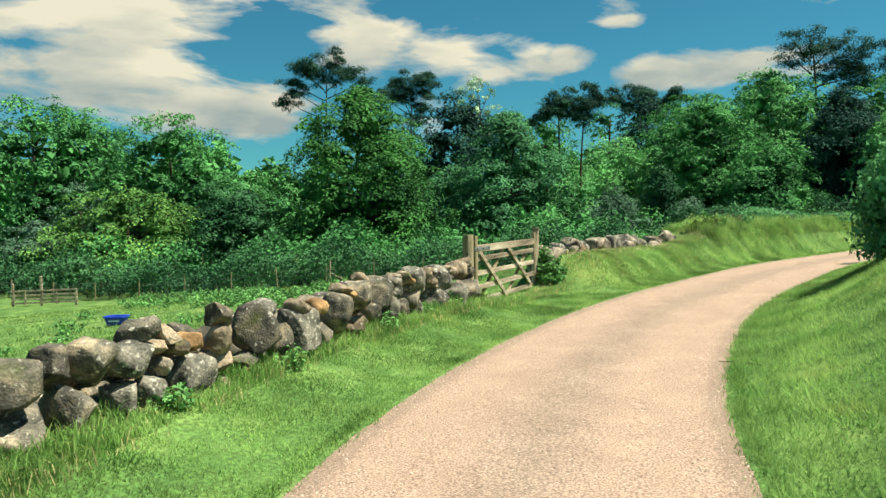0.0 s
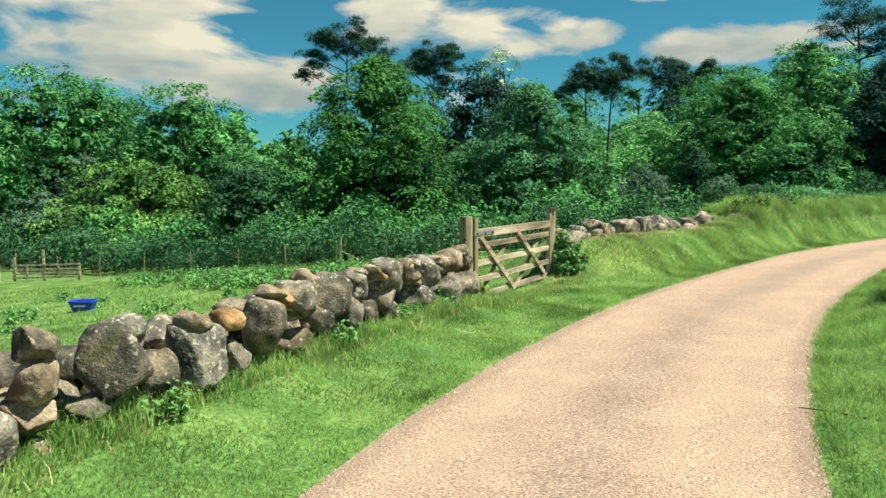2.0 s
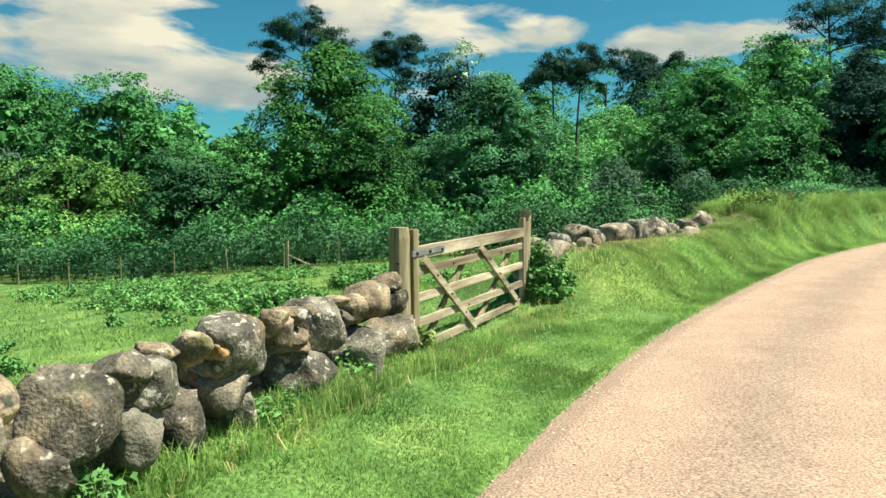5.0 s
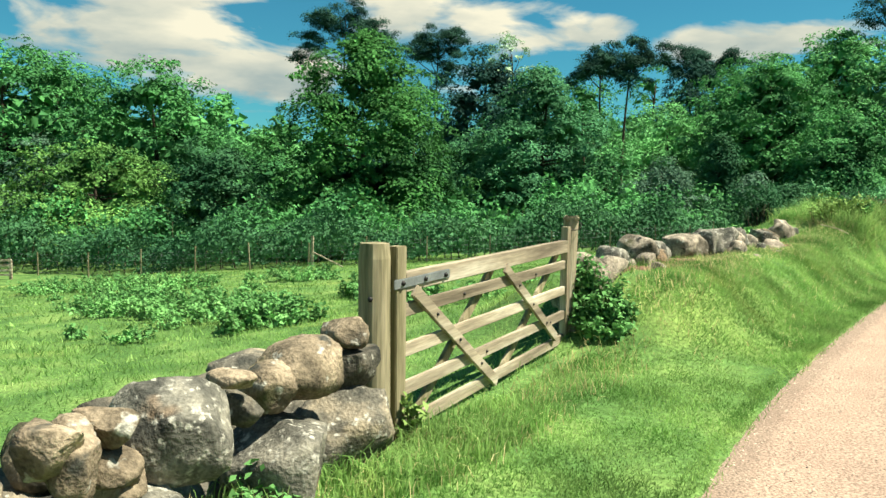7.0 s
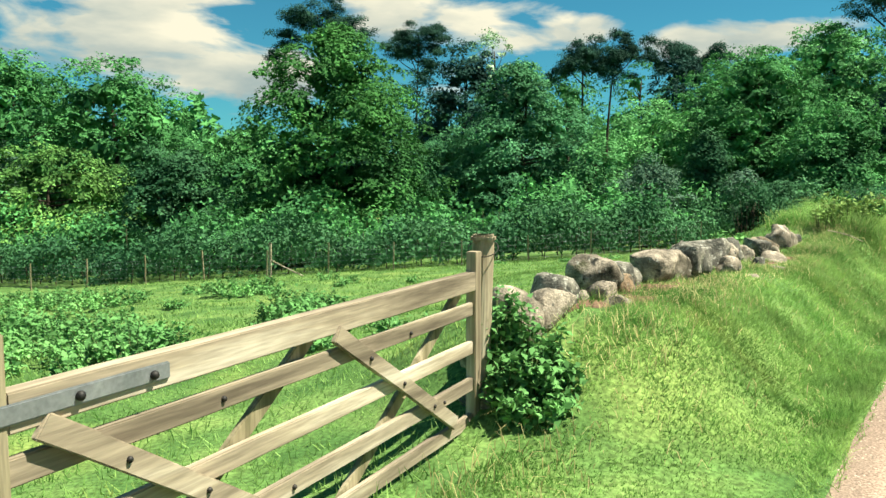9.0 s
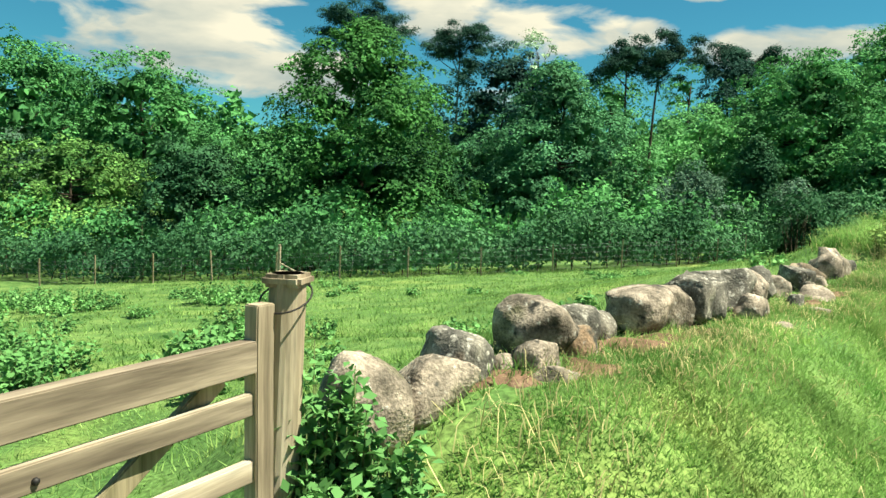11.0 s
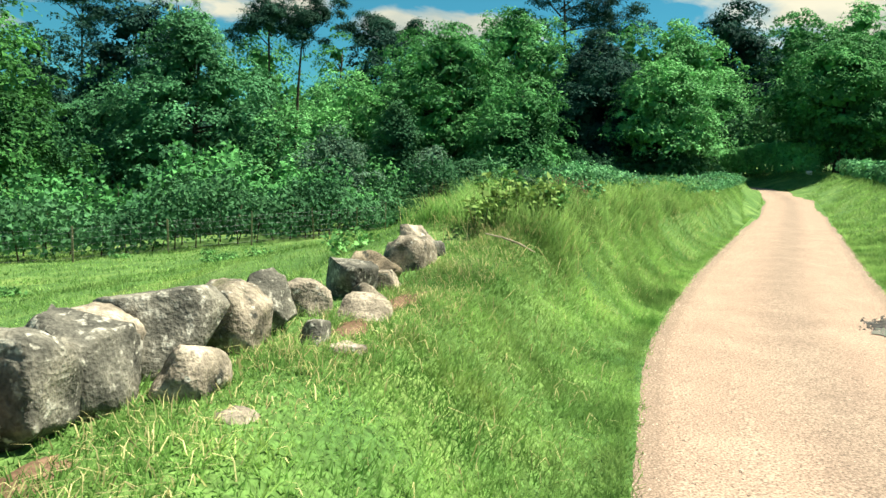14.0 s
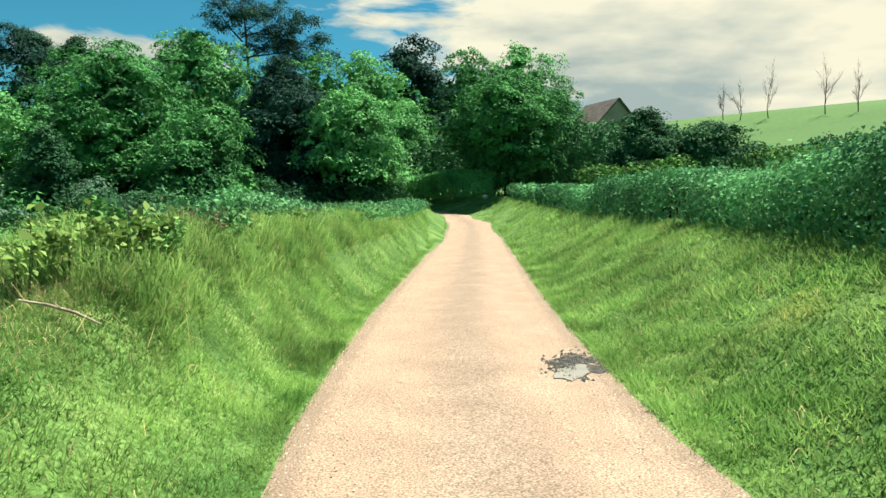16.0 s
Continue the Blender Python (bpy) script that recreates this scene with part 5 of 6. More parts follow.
def build_house():
    """Gabled house, half hidden by trees."""
    x, y = 62.5, 65.7
    g = height(x, y)
    ob = empty("house", (x, y, g, 0, 0, -18), "stone-coloured gabled house with a slate roof", "house")
    w, l, e, r = 2.3, 3.0, 5.2, 7.6
    bm = bmesh.new()
    v = [bm.verts.new(p) for p in ((-w, -l, 0), (w, -l, 0), (w, l, 0), (-w, l, 0), (-w, -l, e), (w, -l, e), (w, l, e), (-w, l, e), (0, -l, r), (0, l, r))]
    for f in ((0, 1, 5, 8, 4), (2, 3, 7, 9, 6), (1, 2, 6, 5), (3, 0, 4, 7)):
        bm.faces.new([v[i] for i in f])
    part("wall", bm, M_RENDER, ob)
    for sgn in (-1, 1):
        k = (r - e) / w
        part("roof", bar((sgn * (w + 0.35) / 2, -l - 0.3, (e + r) / 2 - 0.35 * k / 2 + 0.1), (sgn * (w + 0.35) / 2, l + 0.3, (e + r) / 2 - 0.35 * k / 2 + 0.1), math.hypot(w + 0.35, (w + 0.35) * k), 0.14, (k * sgn, 0, 1), 0.02), M_ROOF, ob)
    win = part("window", bar((-0.6, -l - 0.02, 2.6), (0.6, -l - 0.02, 2.6), 0.08, 1.2, (0, 0, 1), 0.01), M_WHITE, ob)
    part("pane", bar((-0.5, -l - 0.07, 2.6), (0.5, -l - 0.07, 2.6), 0.03, 1.0, (0, 0, 1), 0.005), M_GLASS, win)


build_house()


# ---- fence, hurdle and clutter of the field ----
def fence_posts():
    pts = smooth_line(np.array(FENCE, float), 0.1)
    seg = np.cumsum(np.r_[0, np.linalg.norm(np.diff(pts, axis=0), axis=1)])
    ob = empty("wire_fence", (*pts[len(pts) // 2], height(*pts[len(pts) // 2])), "rusty wire-mesh stock fence on thin wooden posts", "fence")
    m = np.array(ob.matrix_world.translation)
    spots = np.arange(1.0, seg[-1], 2.9)
    rng = random.Random(5)
    tops = []
    for s in spots:
        i = int(np.searchsorted(seg, s))
        p = Vector((*pts[min(i, len(pts) - 1)], 0))
        p.z = height(p.x, p.y)
        h = rng.uniform(1.15, 1.35)
        q = p + Vector((rng.gauss(0, 0.05), rng.gauss(0, 0.05), h))
        bm = bar(p - Vector((0, 0, 0.1)) - Vector(m), q - Vector(m), 0.06, 0.06, (1, 0, 0), 0.01)
        part("post", bm, M_WOOD_GREEN, ob)
        tops.append((p - Vector(m), h))
    for k in (0.15, 0.35, 0.55, 0.75, 0.95, 1.08):
        tubes("wire", [([p + Vector((0, -0.05, k)) for p, h in tops], [0.0022] * len(tops))], M_IRON, ob, 4)
    # netting droppers
    runs = []
    for (p, h), (q, g) in zip(tops, tops[1:]):
        for t in np.arange(0.0, 1.0, 0.1):
            b = p.lerp(q, float(t)) + Vector((0, -0.05, 0))
            runs.append(([b + Vector((0, 0, 0.1)), b + Vector((0, 0, 1.08))], [0.0012, 0.0012]))
    tagged(tubes("netting", runs, M_IRON, ob, 3), kind="stuff")


fence_posts()


def stake(x, y, z1, lx, label):
    """A stake with a fallen rail leaning from it."""
    g = height(x, y)
    ob = empty("stake", (x, y, g), label, "stake")
    part("shaft", bar((0, 0, -0.1), (0.05, 0, z1), 0.11, 0.11, (1, 0, 0), 0.015), M_WOOD, ob)
    part("rail", bar((0.05, 0, 0.75), (lx, -0.3, 0.12), 0.05, 0.06, (0, 0, 1), 0.01), M_WOOD, ob)


stake(-11.9, 38.0, 1.5, 1.6, "weathered fence stake with a fallen rail")


def hurdle(x, y, yaw, wide):
    """A sheep hurdle of split rails between posts."""
    ob = empty("hurdle_fence", (x, y, height(x, y), 0, 0, yaw), "pale timber rail hurdle between rough posts", "fence")
    for i, h in ((0, 1.35), (0.45, 1.75), (1.0, 1.0)):
        part("post", bar((wide * i, 0, -0.1), (wide * i, 0, h), 0.13, 0.13, (1, 0, 0), 0.02), M_WOOD, ob)
    for k, z in enumerate((0.2, 0.42, 0.66, 0.9)):
        part("rail", bar((-0.1, -0.09, z), (wide + 0.1, -0.09, z + 0.04), 0.035, 0.10, (0, 0, 1), 0.008), M_WOOD, ob)
    for i in (0.2, 0.7):
        part("upright", bar((wide * i, -0.13, 0.1), (wide * i, -0.13, 1.0), 0.03, 0.09, (1, 0, 0), 0.008), M_WOOD, ob)


hurdle(-30.1, 36.2, 16, 3.4)
hurdle(-34.4, 35.4, 8, 3.6)


def tub(x, y):
    """Shallow trough with flared sides and a rim."""
    ob = empty("feed_tub", (x, y, height(x, y) + 0.01, 0, 0, 12), "bright blue plastic feed tub on the grass", "tub")
    bm = bmesh.new()
    rings = []
    for w, l, z in ((0.16, 0.21, 0.0), (0.17, 0.22, 0.015), (0.215, 0.275, 0.2), (0.235, 0.295, 0.2), (0.235, 0.295, 0.225), (0.205, 0.265, 0.225), (0.155, 0.205, 0.02)):
        ring = []
        for i in range(28):
            a = 2 * math.pi * i / 28
            c, s = math.cos(a), math.sin(a)
            ring.append(bm.verts.new((l * math.copysign(abs(c) ** 0.5, c), w * math.copysign(abs(s) ** 0.5, s), z)))
        rings.append(ring)
    for a, b in zip(rings, rings[1:]):
        for i in range(28):
            bm.faces.new((a[i], a[(i + 1) % 28], b[(i + 1) % 28], b[i]))
    bm.faces.new(rings[-1])
    bm.faces.new(rings[0][::-1])
    part("body", bm, M_BLUE, ob, smooth=False)
    part("marking", bar((-0.13, -0.212, 0.12), (0.13, -0.212, 0.12), 0.012, 0.04, (0, 0.2, 1), 0.003), M_WHITE, ob, "faded white lettering bar")


tub(-11.06, 14.73)


# ---- plants by the wall ----
def weed(name, x, y, tall, wide, leaf, seed, label, category, count=500, size=0.07, n_stems=14, group="", bare=0.12):
    """Leafy stems rising from one root."""
    rng = np.random.default_rng(seed)
    g = height(x, y)
    ob = empty(name, (x, y, g), label, category, group)
    runs, pos = [], []
    for i in range(n_stems):
        a, r = rng.uniform(0, 2 * math.pi), wide * math.sqrt(rng.random())
        b = Vector((r * 0.55 * math.cos(a), r * 0.55 * math.sin(a), -0.03))
        e = Vector((r * math.cos(a), r * math.sin(a), tall * rng.uniform(0.55, 1.0) * (1 - 0.35 * r / wide)))
        runs.append(([b, b.lerp(e, 0.5), e], [0.006, 0.005, 0.002]))
        for t in rng.uniform(bare, 1.0, count // n_stems):
            pos.append(b.lerp(e, float(t)) + Vector(rng.normal(size=3) * 0.035))
    tagged(tubes("stemwork", runs, M_CLUMP_STEM, ob, 4), kind="stuff")
    pos = np.array([tuple(p) for p in pos])
    nrm = rng.normal(size=pos.shape) * 0.5 + np.array([0.1, 0, 0.9])
    nrm /= np.linalg.norm(nrm, axis=1)[:, None]
    v, f = leaf_cards(rng, pos, nrm, size, 0.62, 0.5)
    link_mesh("leaves", v, f, LEAVES[leaf], ob)
    return ob


M_CLUMP_STEM = material("green_stem", [(0.06, 0.10, 0.03), (0.12, 0.16, 0.05)], 8, 40, 0.8, 0)
for i, (s, o, h, w) in enumerate(((3.24, 0.05, 0.85, 0.12), (3.30, 0.20, 0.72, 0.13), (3.14, 0.26, 0.45, 0.16), (3.22, 0.46, 0.30, 0.2), (3.34, 0.36, 0.5, 0.14), (3.10, 0.14, 0.5, 0.12), (3.36, 0.08, 0.75, 0.12), (3.05, 0.48, 0.16, 0.18), (3.0, 0.3, 0.22, 0.14))):
    p = gp(s, 0, o)
    weed("nettle_clump", p.x, p.y, h, w, "nettle", 100 + i, "dark green nettles crowding the gate post", "nettles", 420, 0.062, 12, "nettles by the gate")
for i, (s, n, h) in enumerate(((2.9, 0.22, 0.3), (5.3, 0.2, 0.22), (0.6, 0.25, 0.22), (-0.9, 0.25, 0.2), (4.2, 0.2, 0.2))):
    p = wall.at(s, 0, -n)
    weed("weed_clump", p.x, p.y, h, 0.16, "nettle", 120 + i, "low leafy weeds at the wall's foot", "weeds", 260, 0.05, 12, "weeds")
p = gp(-0.12, 0, 0.1)
weed("weed_clump", p.x, p.y, 0.42, 0.08, "hogweed", 130, "tall thin weed growing beside the gate stile", "weeds", 90, 0.07, 4, "weeds")
rs = random.Random(12)
for i in range(70):
    y = rs.uniform(4, 34)
    d = rs.uniform(4.2, 17) if i % 3 else rs.uniform(10, 26)
    k = int(np.argmin(np.abs(LINE[:, 1] - y)))
    x, y = LINE[k] + LEFT[k] * d
    weed("thistle_clump", float(x), float(y), rs.uniform(0.15, 0.42), rs.uniform(0.18, 0.5), "nettle", 200 + i, "dark green thistles and nettles in the grazed field", "weeds", 300, 0.075, 14, "field weeds")
for i, (x, y, w) in enumerate(((-6.2, 17.5, 1.2), (-7.6, 18.4, 1.3), (-9.0, 18.8, 1.1), (-5.0, 16.2, 0.9), (-4.4, 20.5, 0.8), (-10.2, 20.6, 1.2), (-3.2, 17.2, 0.7), (-12, 26, 1.5), (-14.5, 27, 1.5), (-17, 27, 1.4), (-8.5, 27.5, 1.2))):
    weed("nettle_bed", x, y, 0.62, w, "nettle", 300 + i, "bed of tall nettles standing in the field", "nettles", 2400, 0.085, 60, "field weeds")

# hogweed and rank growth at the head of the bank
for i, (x, y, top) in enumerate(((4.42, 21.1, 1.64), (4.62, 21.0, 1.52), (4.81, 21.2, 1.57), (4.98, 21.35, 1.50), (5.12, 21.5, 1.52), (5.28, 21.4, 1.54), (5.5, 21.7, 1.50), (7.1, 23.9, 1.46), (8.6, 25.7, 1.46), (8.9, 26.1, 1.44), (4.3, 20.8, 1.46))):
    weed("hogweed", x, y, top - height(x, y) + 0.06, 0.17, "hogweed", 330 + i, "yellow-green hogweed standing on the bank", "hogweed", 60, 0.085, 5, "hogweed", 0.66)
for i, (x, y, h, w) in enumerate(((5.85, 22.75, 0.55, 0.3), (6.15, 23.0, 0.45, 0.3), (6.5, 23.3, 0.4, 0.26))):
    weed("dead_bramble", x, y, h, w, "dry", 350 + i, "withered brown bramble stems on the bank", "brambles", 180, 0.04, 22, "dead brambles")
fb = empty("fallen_branch", (4.45, 20.2, height(4.45, 20.2)), "bare grey branch lying down the bank", "branch")
tubes("stick", [([(-0.22, 0.14, 0.15), (-0.08, 0.05, 0.12), (0.06, -0.05, 0.07), (0.18, -0.16, 0.0)], [0.007, 0.010, 0.010, 0.006]), ([(0.0, 0.0, 0.09), (-0.08, -0.06, 0.16)], [0.005, 0.002])], M_WOOD, fb, 6)
rs = random.Random(31)
for i in range(46):
    y = rs.uniform(19.8, 40)
    k = int(np.argmin(np.abs(LINE[:, 1] - y)))
    x, y = LINE[k] + LEFT[k] * rs.uniform(2.6, 3.7)
    weed("bank_weeds", float(x), float(y), rs.uniform(0.25, 0.55), rs.uniform(0.2, 0.4), rs.choice(("hedge", "nettle", "bramble", "grey")), 400 + i, "rank nettles and cow parsley on the bank", "weeds", 420, 0.075, 14, "bank weeds")


# ---- bare earth, puddle, loose stones ----
def lane_height(x, y):
    """Height of the lane's cambered surface."""
    d, s = lane(np.array([x]), np.array([y]))
    a = abs(d[0])
    return 0.85 * float(step(36, 64, s)[0]) + 0.025 * (1 - (a / HALF) ** 2) - 0.012 * math.exp(-((a - 0.75) / 0.25) ** 2) - 0.018


def patch(name, x, y, rx, ry, yaw, mat, label, category, lift=0.012, seed=0, flat=None, ragged=0.38):
    """An irregular sheet lying on the ground."""
    bm = bmesh.new()
    n, rows = 28, 6
    mid = None
    rings = []
    for j in range(rows):
        q = (j + 1) / rows
        ring = []
        for i in range(n):
            a = 2 * math.pi * i / n
            r = q * (1 + ragged * noise.noise((2.0 * math.cos(a), 2.0 * math.sin(a), seed * 3.1)) + 0.4 * ragged * noise.noise((6 * math.cos(a), 6 * math.sin(a), seed)))
            u, v = rx * r * math.cos(a), ry * r * math.sin(a)
            px, py = x + u * math.cos(yaw) - v * math.sin(yaw), y + u * math.sin(yaw) + v * math.cos(yaw)
            z = lane_height(px, py) + flat if flat is not None else height(px, py) + lift * (1.4 - 2.4 * q ** 3)
            ring.append(bm.verts.new((px, py, z)))
        rings.append(ring)
    mid = bm.verts.new((x, y, lane_height(x, y) + flat if flat is not None else height(x, y) + lift * 1.4))
    for i in range(n):
        bm.faces.new((mid, rings[0][i], rings[0][(i + 1) % n]))
    for a, b in zip(rings, rings[1:]):
        for i in range(n):
            bm.faces.new((a[i], b[i], b[(i + 1) % n], a[(i + 1) % n]))
    ob = part(name, bm, mat, smooth=True)
    return tagged(ob, label, category, kind="structure")


for i, (s, o, rx, ry) in enumerate(((0.92, -0.10, 0.26, 0.22), (1.35, -0.28, 0.30, 0.22), (1.85, 0.02, 0.26, 0.18), (2.15, -0.16, 0.34, 0.22), (2.55, -0.16, 0.22, 0.16), (3.05, -0.24, 0.30, 0.16), (5.3, -0.34, 0.3, 0.12), (6.2, -0.35, 0.4, 0.12))):
    p = far_wall.at(s, 0, o)
    patch("bare_earth", p.x, p.y, rx, ry, math.radians(far_wall.yaw), M_SOIL, "bare brown earth on the bank below the stones", "earth", 0.02, i + 3, ragged=0.8)

# muddy tone, made paler to paint in part of the sky's reflection
M_WATER = material("puddle_water", [(0.20, 0.19, 0.17), (0.27, 0.255, 0.225)], 3, 30, 0.03, 0, spec=0.8, fine_amount=0.05)
M_WET = material("wet_gravel", [(0.014, 0.014, 0.014), (0.04, 0.038, 0.035), (0.10, 0.09, 0.08)], 14, 90, 0.75, 0.8, 0.02, spec=0.2, fine_amount=0.5)
patch("pothole", 8.80, 19.98, 0.52, 0.26, 0.735, M_WET, "dark wet gravel round a pothole in the lane", "pothole", seed=21, flat=0.004, ragged=1.0)
patch("puddle", 8.56, 19.80, 0.30, 0.15, 0.60, M_WATER, "shallow puddle reflecting the sky", "puddle", seed=24, flat=0.009, ragged=0.45)


def pebbles(name, count, place, size, mat, seed, label):
    """Loose stones scattered over the lane, one sheet of small lumps."""
    rng = np.random.default_rng(seed)
    x, y, z = place(rng, count)
    base = np.array([(1, 0, -0.5), (-1, 0, -0.5), (0, 1, -0.5), (0, -1, -0.5), (0, 0, 0.8)], float)
    tri = np.array([(0, 2, 4), (2, 1, 4), (1, 3, 4), (3, 0, 4)])
    r = size * rng.uniform(0.4, 1.5, count) ** 1.5
    a = rng.uniform(0, 6.28, count)
    b = base[None] * (1 + rng.normal(size=(count, 5, 1)) * 0.25) * r[:, None, None]
    bx = b[..., 0] * np.cos(a)[:, None] - b[..., 1] * np.sin(a)[:, None]
    by = b[..., 0] * np.sin(a)[:, None] + b[..., 1] * np.cos(a)[:, None]
    v = np.stack([bx + x[:, None], by + y[:, None], b[..., 2] * 0.7 + z[:, None]], -1).reshape(-1, 3)
    f = (tri[None] + 5 * np.arange(count)[:, None, None]).reshape(-1, 3)
    tagged(link_mesh(name, v, f, mat), label, "gravel", kind="stuff")


def lane_spots(a, b, edge):
    def place(rng, n):
        s = rng.choice((-1, 1), n)
        d = s * (1.36 - np.abs(rng.normal(size=n)) * 0.22) if edge else rng.uniform(-1.25, 1.25, n)
        i = rng.choice(np.flatnonzero((LINE[:, 1] > a) & (LINE[:, 1] < b)), n)
        j = rng.random(n)
        x, y = LINE[i, 0] * (1 - j) + LINE[i + 1, 0] * j + LEFT[i, 0] * d, LINE[i, 1] * (1 - j) + LINE[i + 1, 1] * j + LEFT[i, 1] * d
        return x, y, 0.025 * (1 - (d / HALF) ** 2) - 0.016 + 0.0 * d
    return place


M_PEBBLE = material("pebbles", [(0.28, 0.215, 0.165), (0.36, 0.28, 0.215), (0.45, 0.365, 0.29)], 6, 50, 0.85, 0, rand=0.5, island=True)
pebbles("edge_gravel", 16000, lane_spots(-1, 32, True), 0.0052, M_PEBBLE, 3, "loose grey-brown gravel along the lane's edges")
pebbles("lane_gravel", 7000, lane_spots(-1, 26, False), 0.0045, M_PEBBLE, 4, "small loose stones bedded in the lane")


def pothole_spots(rng, n):
    u, v = rng.normal(size=n) * 0.26, rng.normal(size=n) * 0.13
    clear = (u + 0.2) ** 2 / 0.06 + (v + 0.13) ** 2 / 0.014 < 1
    v = np.where(clear, v + 0.26, v)
    x, y = 8.84 + u * 0.74 - v * 0.67, 20.04 + u * 0.67 + v * 0.74
    return x, y, np.array([lane_height(p, q) + 0.006 for p, q in zip(x, y)])


pebbles("pothole_stones", 420, pothole_spots, 0.015, M_WET, 6, "broken dark stones round the pothole")
tw = empty("fallen_twig", (1.35, 5.0, 0.012), "thin dry twig lying on the lane's edge", "twig")
tubes("stick", [([(-0.2, 0.12, 0.0), (0.0, 0.0, 0.012), (0.16, -0.12, 0.008), (0.3, -0.2, 0.0)], [0.004, 0.006, 0.006, 0.003]), ([(0.0, 0.0, 0.012), (0.1, 0.05, 0.01)], [0.004, 0.002])], M_BARK, tw, 5)
fs = empty("white_stone", (39.6, 57.4, height(39.6, 57.4)), "pale painted stone marking the lane's bend", "stone")
part("stone", boulder(random.Random(3), 0.5, 0.3, 0.4, 3), M_WHITE, fs, smooth=True)
fg = empty("metal_gate", (39.3, 69.9, height(39.3, 69.9), 0, 0, -40), "grey tubular metal gate beyond the bend", "gate")
for z in (0.25, 0.45, 0.68, 0.92, 1.15):
    tubes("bar", [([(-1.5, 0, z), (1.5, 0, z)], [0.025, 0.025])], M_IRON, fg, 6)
for x in (-1.5, 0, 1.5):
    tubes("upright", [([(x, 0, 0.0), (x, 0, 1.2)], [0.03, 0.03])], M_IRON, fg, 6)


# ---- grass ----
def blades(name, x, y, length, width, mat, seed, label, lean=0.5, simple=False, kind="stuff", parent=None, category="grass", sink=0.01):
    """Single blades standing on the ground, each bent one way."""
    rng = np.random.default_rng(seed)
    n = len(x)
    z = land(x, y) - sink
    a = rng.uniform(0, 2 * math.pi, n)
    tuft = np.clip(0.95 + 0.55 * lumps(x * 1.3, y * 1.3) + 0.45 * lumps(x * 3.1 + 5, y * 3.1), 0.45, 1.8)
    L = length * rng.uniform(0.55, 1.35, n) * tuft
    W = width * rng.uniform(0.7, 1.3, n)
    t = lean * rng.uniform(0.2, 1.3, n)
    b = rng.uniform(0, 2 * math.pi, n)
    v = np.empty((n, 5, 3))
    ca, sa = np.cos(a), np.sin(a)
    base = np.stack([x, y, z], 1)
    mid = base + np.stack([np.cos(b) * t * L * 0.30, np.sin(b) * t * L * 0.30, L * 0.6], 1)
    tip = base + np.stack([np.cos(b) * t * L, np.sin(b) * t * L, L * (1 - 0.35 * t)], 1)
    side = np.stack([ca * W / 2, sa * W / 2, 0 * W], 1)
    v[:, 0], v[:, 1], v[:, 2], v[:, 3], v[:, 4] = base - side, base + side, mid + side * 0.7, mid - side * 0.7, tip
    i = np.arange(n)[:, None] * 5
    f = np.concatenate([np.stack([i + 0, i + 1, i + 2], -1), np.stack([i + 0, i + 2, i + 3], -1), np.stack([i + 3, i + 2, i + 4], -1)], 1).reshape(-1, 3)
    if simple:
        v, f = v[:, (0, 1, 4)], np.arange(3 * n).reshape(n, 3)
    ob = link_mesh(name, v.reshape(-1, 3), f, mat, parent)
    return tagged(ob, label, category, kind=kind)


def beside(rng, n, a, b, d0, d1, power=1.0):
    """Random places beside the lane between y a and b, distances d0 to d1."""
    k = np.flatnonzero((LINE[:, 1] >= a) & (LINE[:, 1] <= b))
    i = rng.choice(k, n)
    d = d0 + (d1 - d0) * rng.random(n) ** power
    j = rng.random(n)[:, None]
    p = LINE[i] * (1 - j) + LINE[i + 1] * j + (LEFT[i] * (1 - j) + LEFT[i + 1] * j) * d[:, None]
    return p[:, 0], p[:, 1]


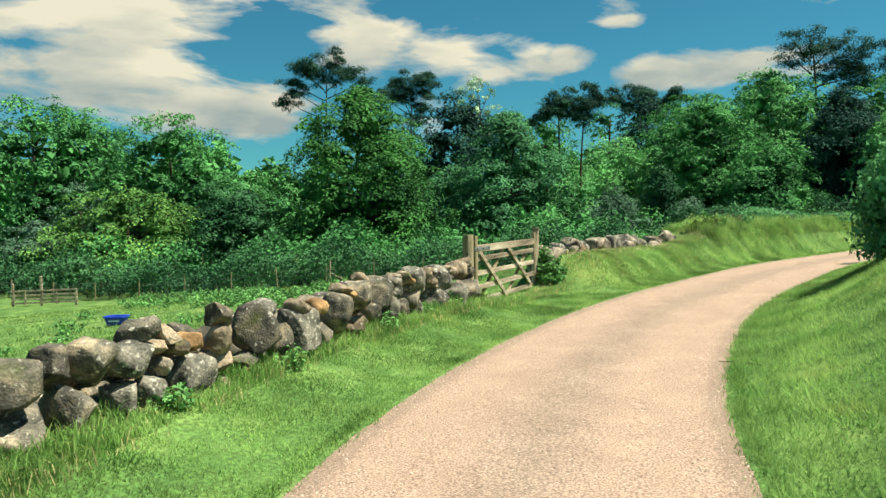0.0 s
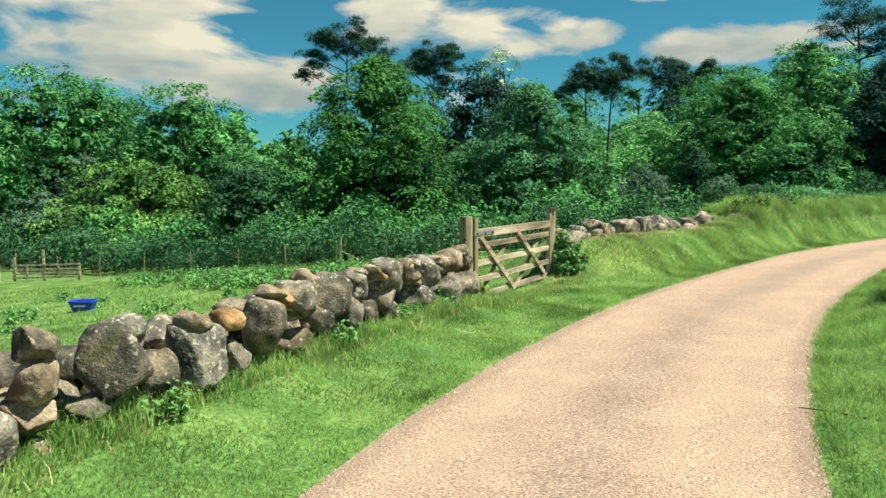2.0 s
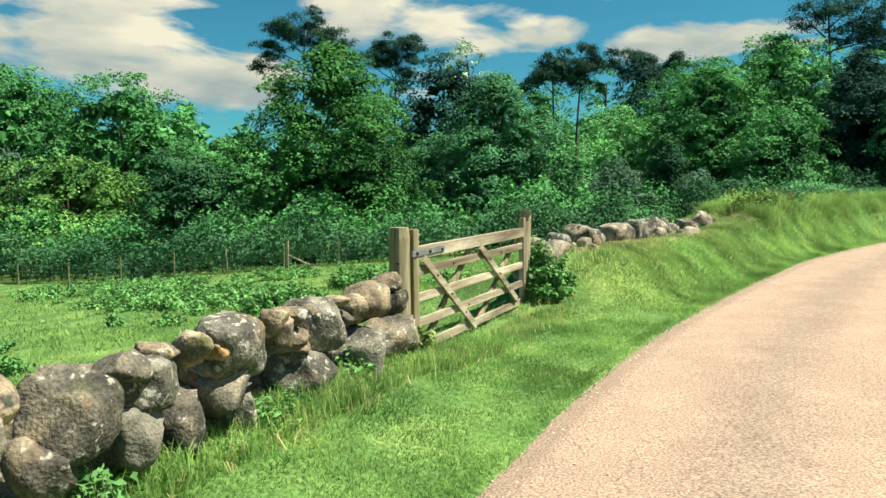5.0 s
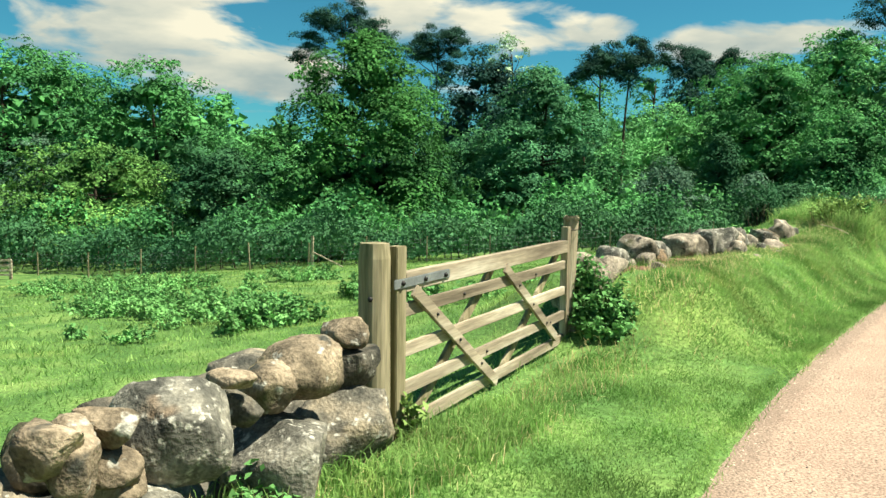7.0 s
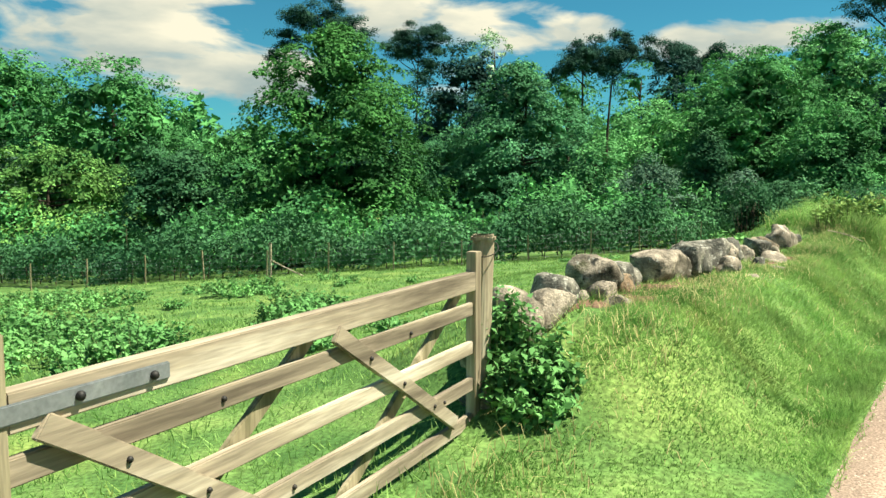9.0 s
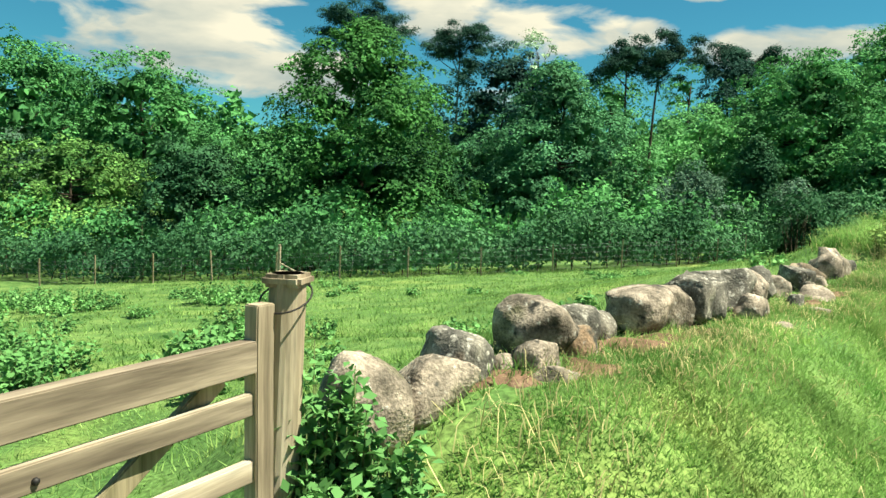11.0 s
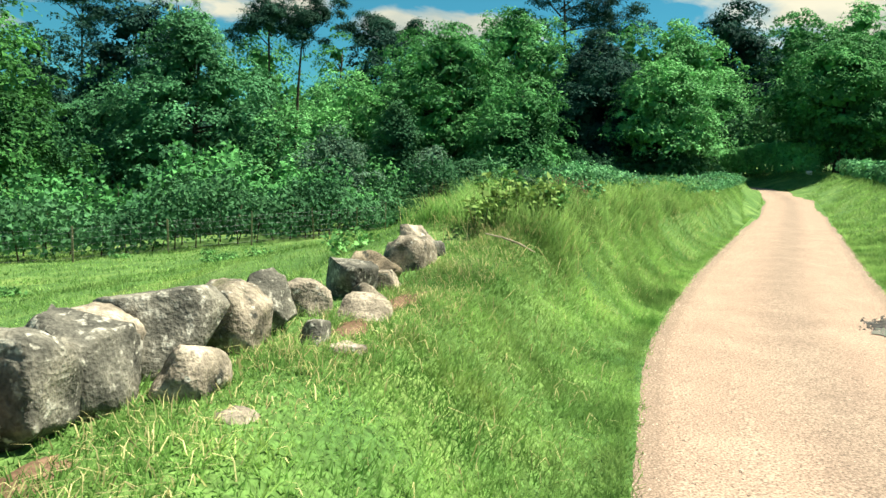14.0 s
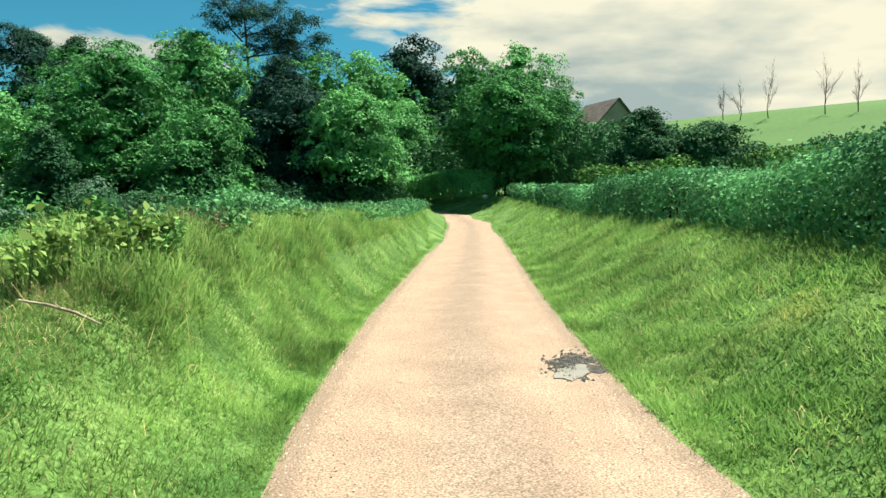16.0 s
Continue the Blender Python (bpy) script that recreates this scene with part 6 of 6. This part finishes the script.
def build_grass():
    rng = np.random.default_rng(7)
    x, y = beside(rng, 150000, -1.0, 14.0, 1.34, 2.95)
    blades("verge_grass", x, y, 0.045, 0.011, M_BLADE, 1, "short lush green grass on the verge", 0.9, True)
    x, y = beside(rng, 130000, 12.5, 24.0, 1.34, 3.1)
    blades("bank_grass", x, y, 0.075, 0.010, M_BLADE, 2, "tufted grass on the stony bank", 1.0, True)
    x, y = beside(rng, 60000, 19.0, 42.0, 1.36, 3.9)
    blades("bank_grass", x, y, 0.12, 0.011, M_BLADE, 3, "long rank grass on the roadside bank", 0.8, True)
    x, y = beside(rng, 80000, -1.0, 15.0, -4.0, -1.34)
    blades("bank_grass", x, y, 0.10, 0.009, M_BLADE, 4, "long soft grass on the hedge bank", 0.9, True)
    x, y = beside(rng, 95000, 15.0, 30.0, -4.1, -1.34)
    blades("bank_grass", x, y, 0.105, 0.015, M_BLADE, 5, "long soft grass below the hedge", 1.0, True)
    x, y = beside(rng, 90000, -1.0, 24.0, 3.1, 12.0, 1.3)
    blades("field_grass", x, y, 0.09, 0.012, M_BLADE, 6, "grazed field grass with taller tufts", 0.8, True)
    x, y = beside(rng, 70000, -8.0, 30.0, 8.0, 34.0)
    blades("field_grass", x, y, 0.10, 0.035, M_BLADE, 8, "field grass fading into the distance", 0.8, True)
    x, y = beside(rng, 24000, 28.0, 66.0, -4.2, -1.3)
    blades("bank_grass", x, y, 0.16, 0.03, M_BLADE, 14, "grass along the far hedge bank", 0.8, True)
    x, y = beside(rng, 16000, 40.0, 66.0, 1.3, 5.0)
    blades("bank_grass", x, y, 0.16, 0.03, M_BLADE, 15, "grass along the far bank", 0.8, True)
    x, y = beside(rng, 40000, 19.2, 32.0, 2.2, 4.1)
    blades("tall_grass", x, y, 0.30, 0.009, M_BLADE, 16, "tall seeding grass on the crest of the bank", 1.4)
    x, y = beside(rng, 1600, 18.6, 34.0, 2.1, 4.0)
    blades("straw", x, y, 0.30, 0.006, M_STRAW, 17, "tall bleached stalks on the crest of the bank", 1.5)
    x, y = beside(rng, 1800, 12.0, 26.0, -3.8, -1.5)
    blades("straw", x, y, 0.11, 0.007, M_STRAW, 18, "dry stalks among the hedge-bank grass", 1.4)
    x, y = beside(rng, 3000, 11.0, 30.0, 1.5, 3.6)
    blades("straw", x, y, 0.12, 0.006, M_STRAW, 9, "dry straw-coloured stalks in the bank", 1.5)
    x, y = beside(rng, 2500, -1.0, 14.0, 2.3, 3.0)
    blades("straw", x, y, 0.13, 0.006, M_STRAW, 10, "dry stalks along the wall's foot", 0.9)
    x, y = beside(rng, 2600, 12.6, 19.5, 2.5, 3.1)
    blades("straw", x, y, 0.09, 0.006, M_STRAW, 24, "dry grass litter among the tumbled stones", 1.5)
    # tongues of grass over the lane's edges
    for side in (1, -1):
        x, y = beside(rng, 17000, -1.0, 30.0, side * 1.24, side * 1.44, 0.6)
        blades("edge_grass", x, y, 0.05, 0.007, M_BLADE, 20 + side, "low grass creeping over the lane's edge", 1.0, True, sink=-0.012)
    # longer tufts at the foot of the wall
    x, y = beside(rng, 16000, -1.0, 9.6, 2.4, 2.95)
    blades("foot_grass", x, y, 0.14, 0.008, M_BLADE, 12, "longer grass against the stones", 0.8)


build_grass()
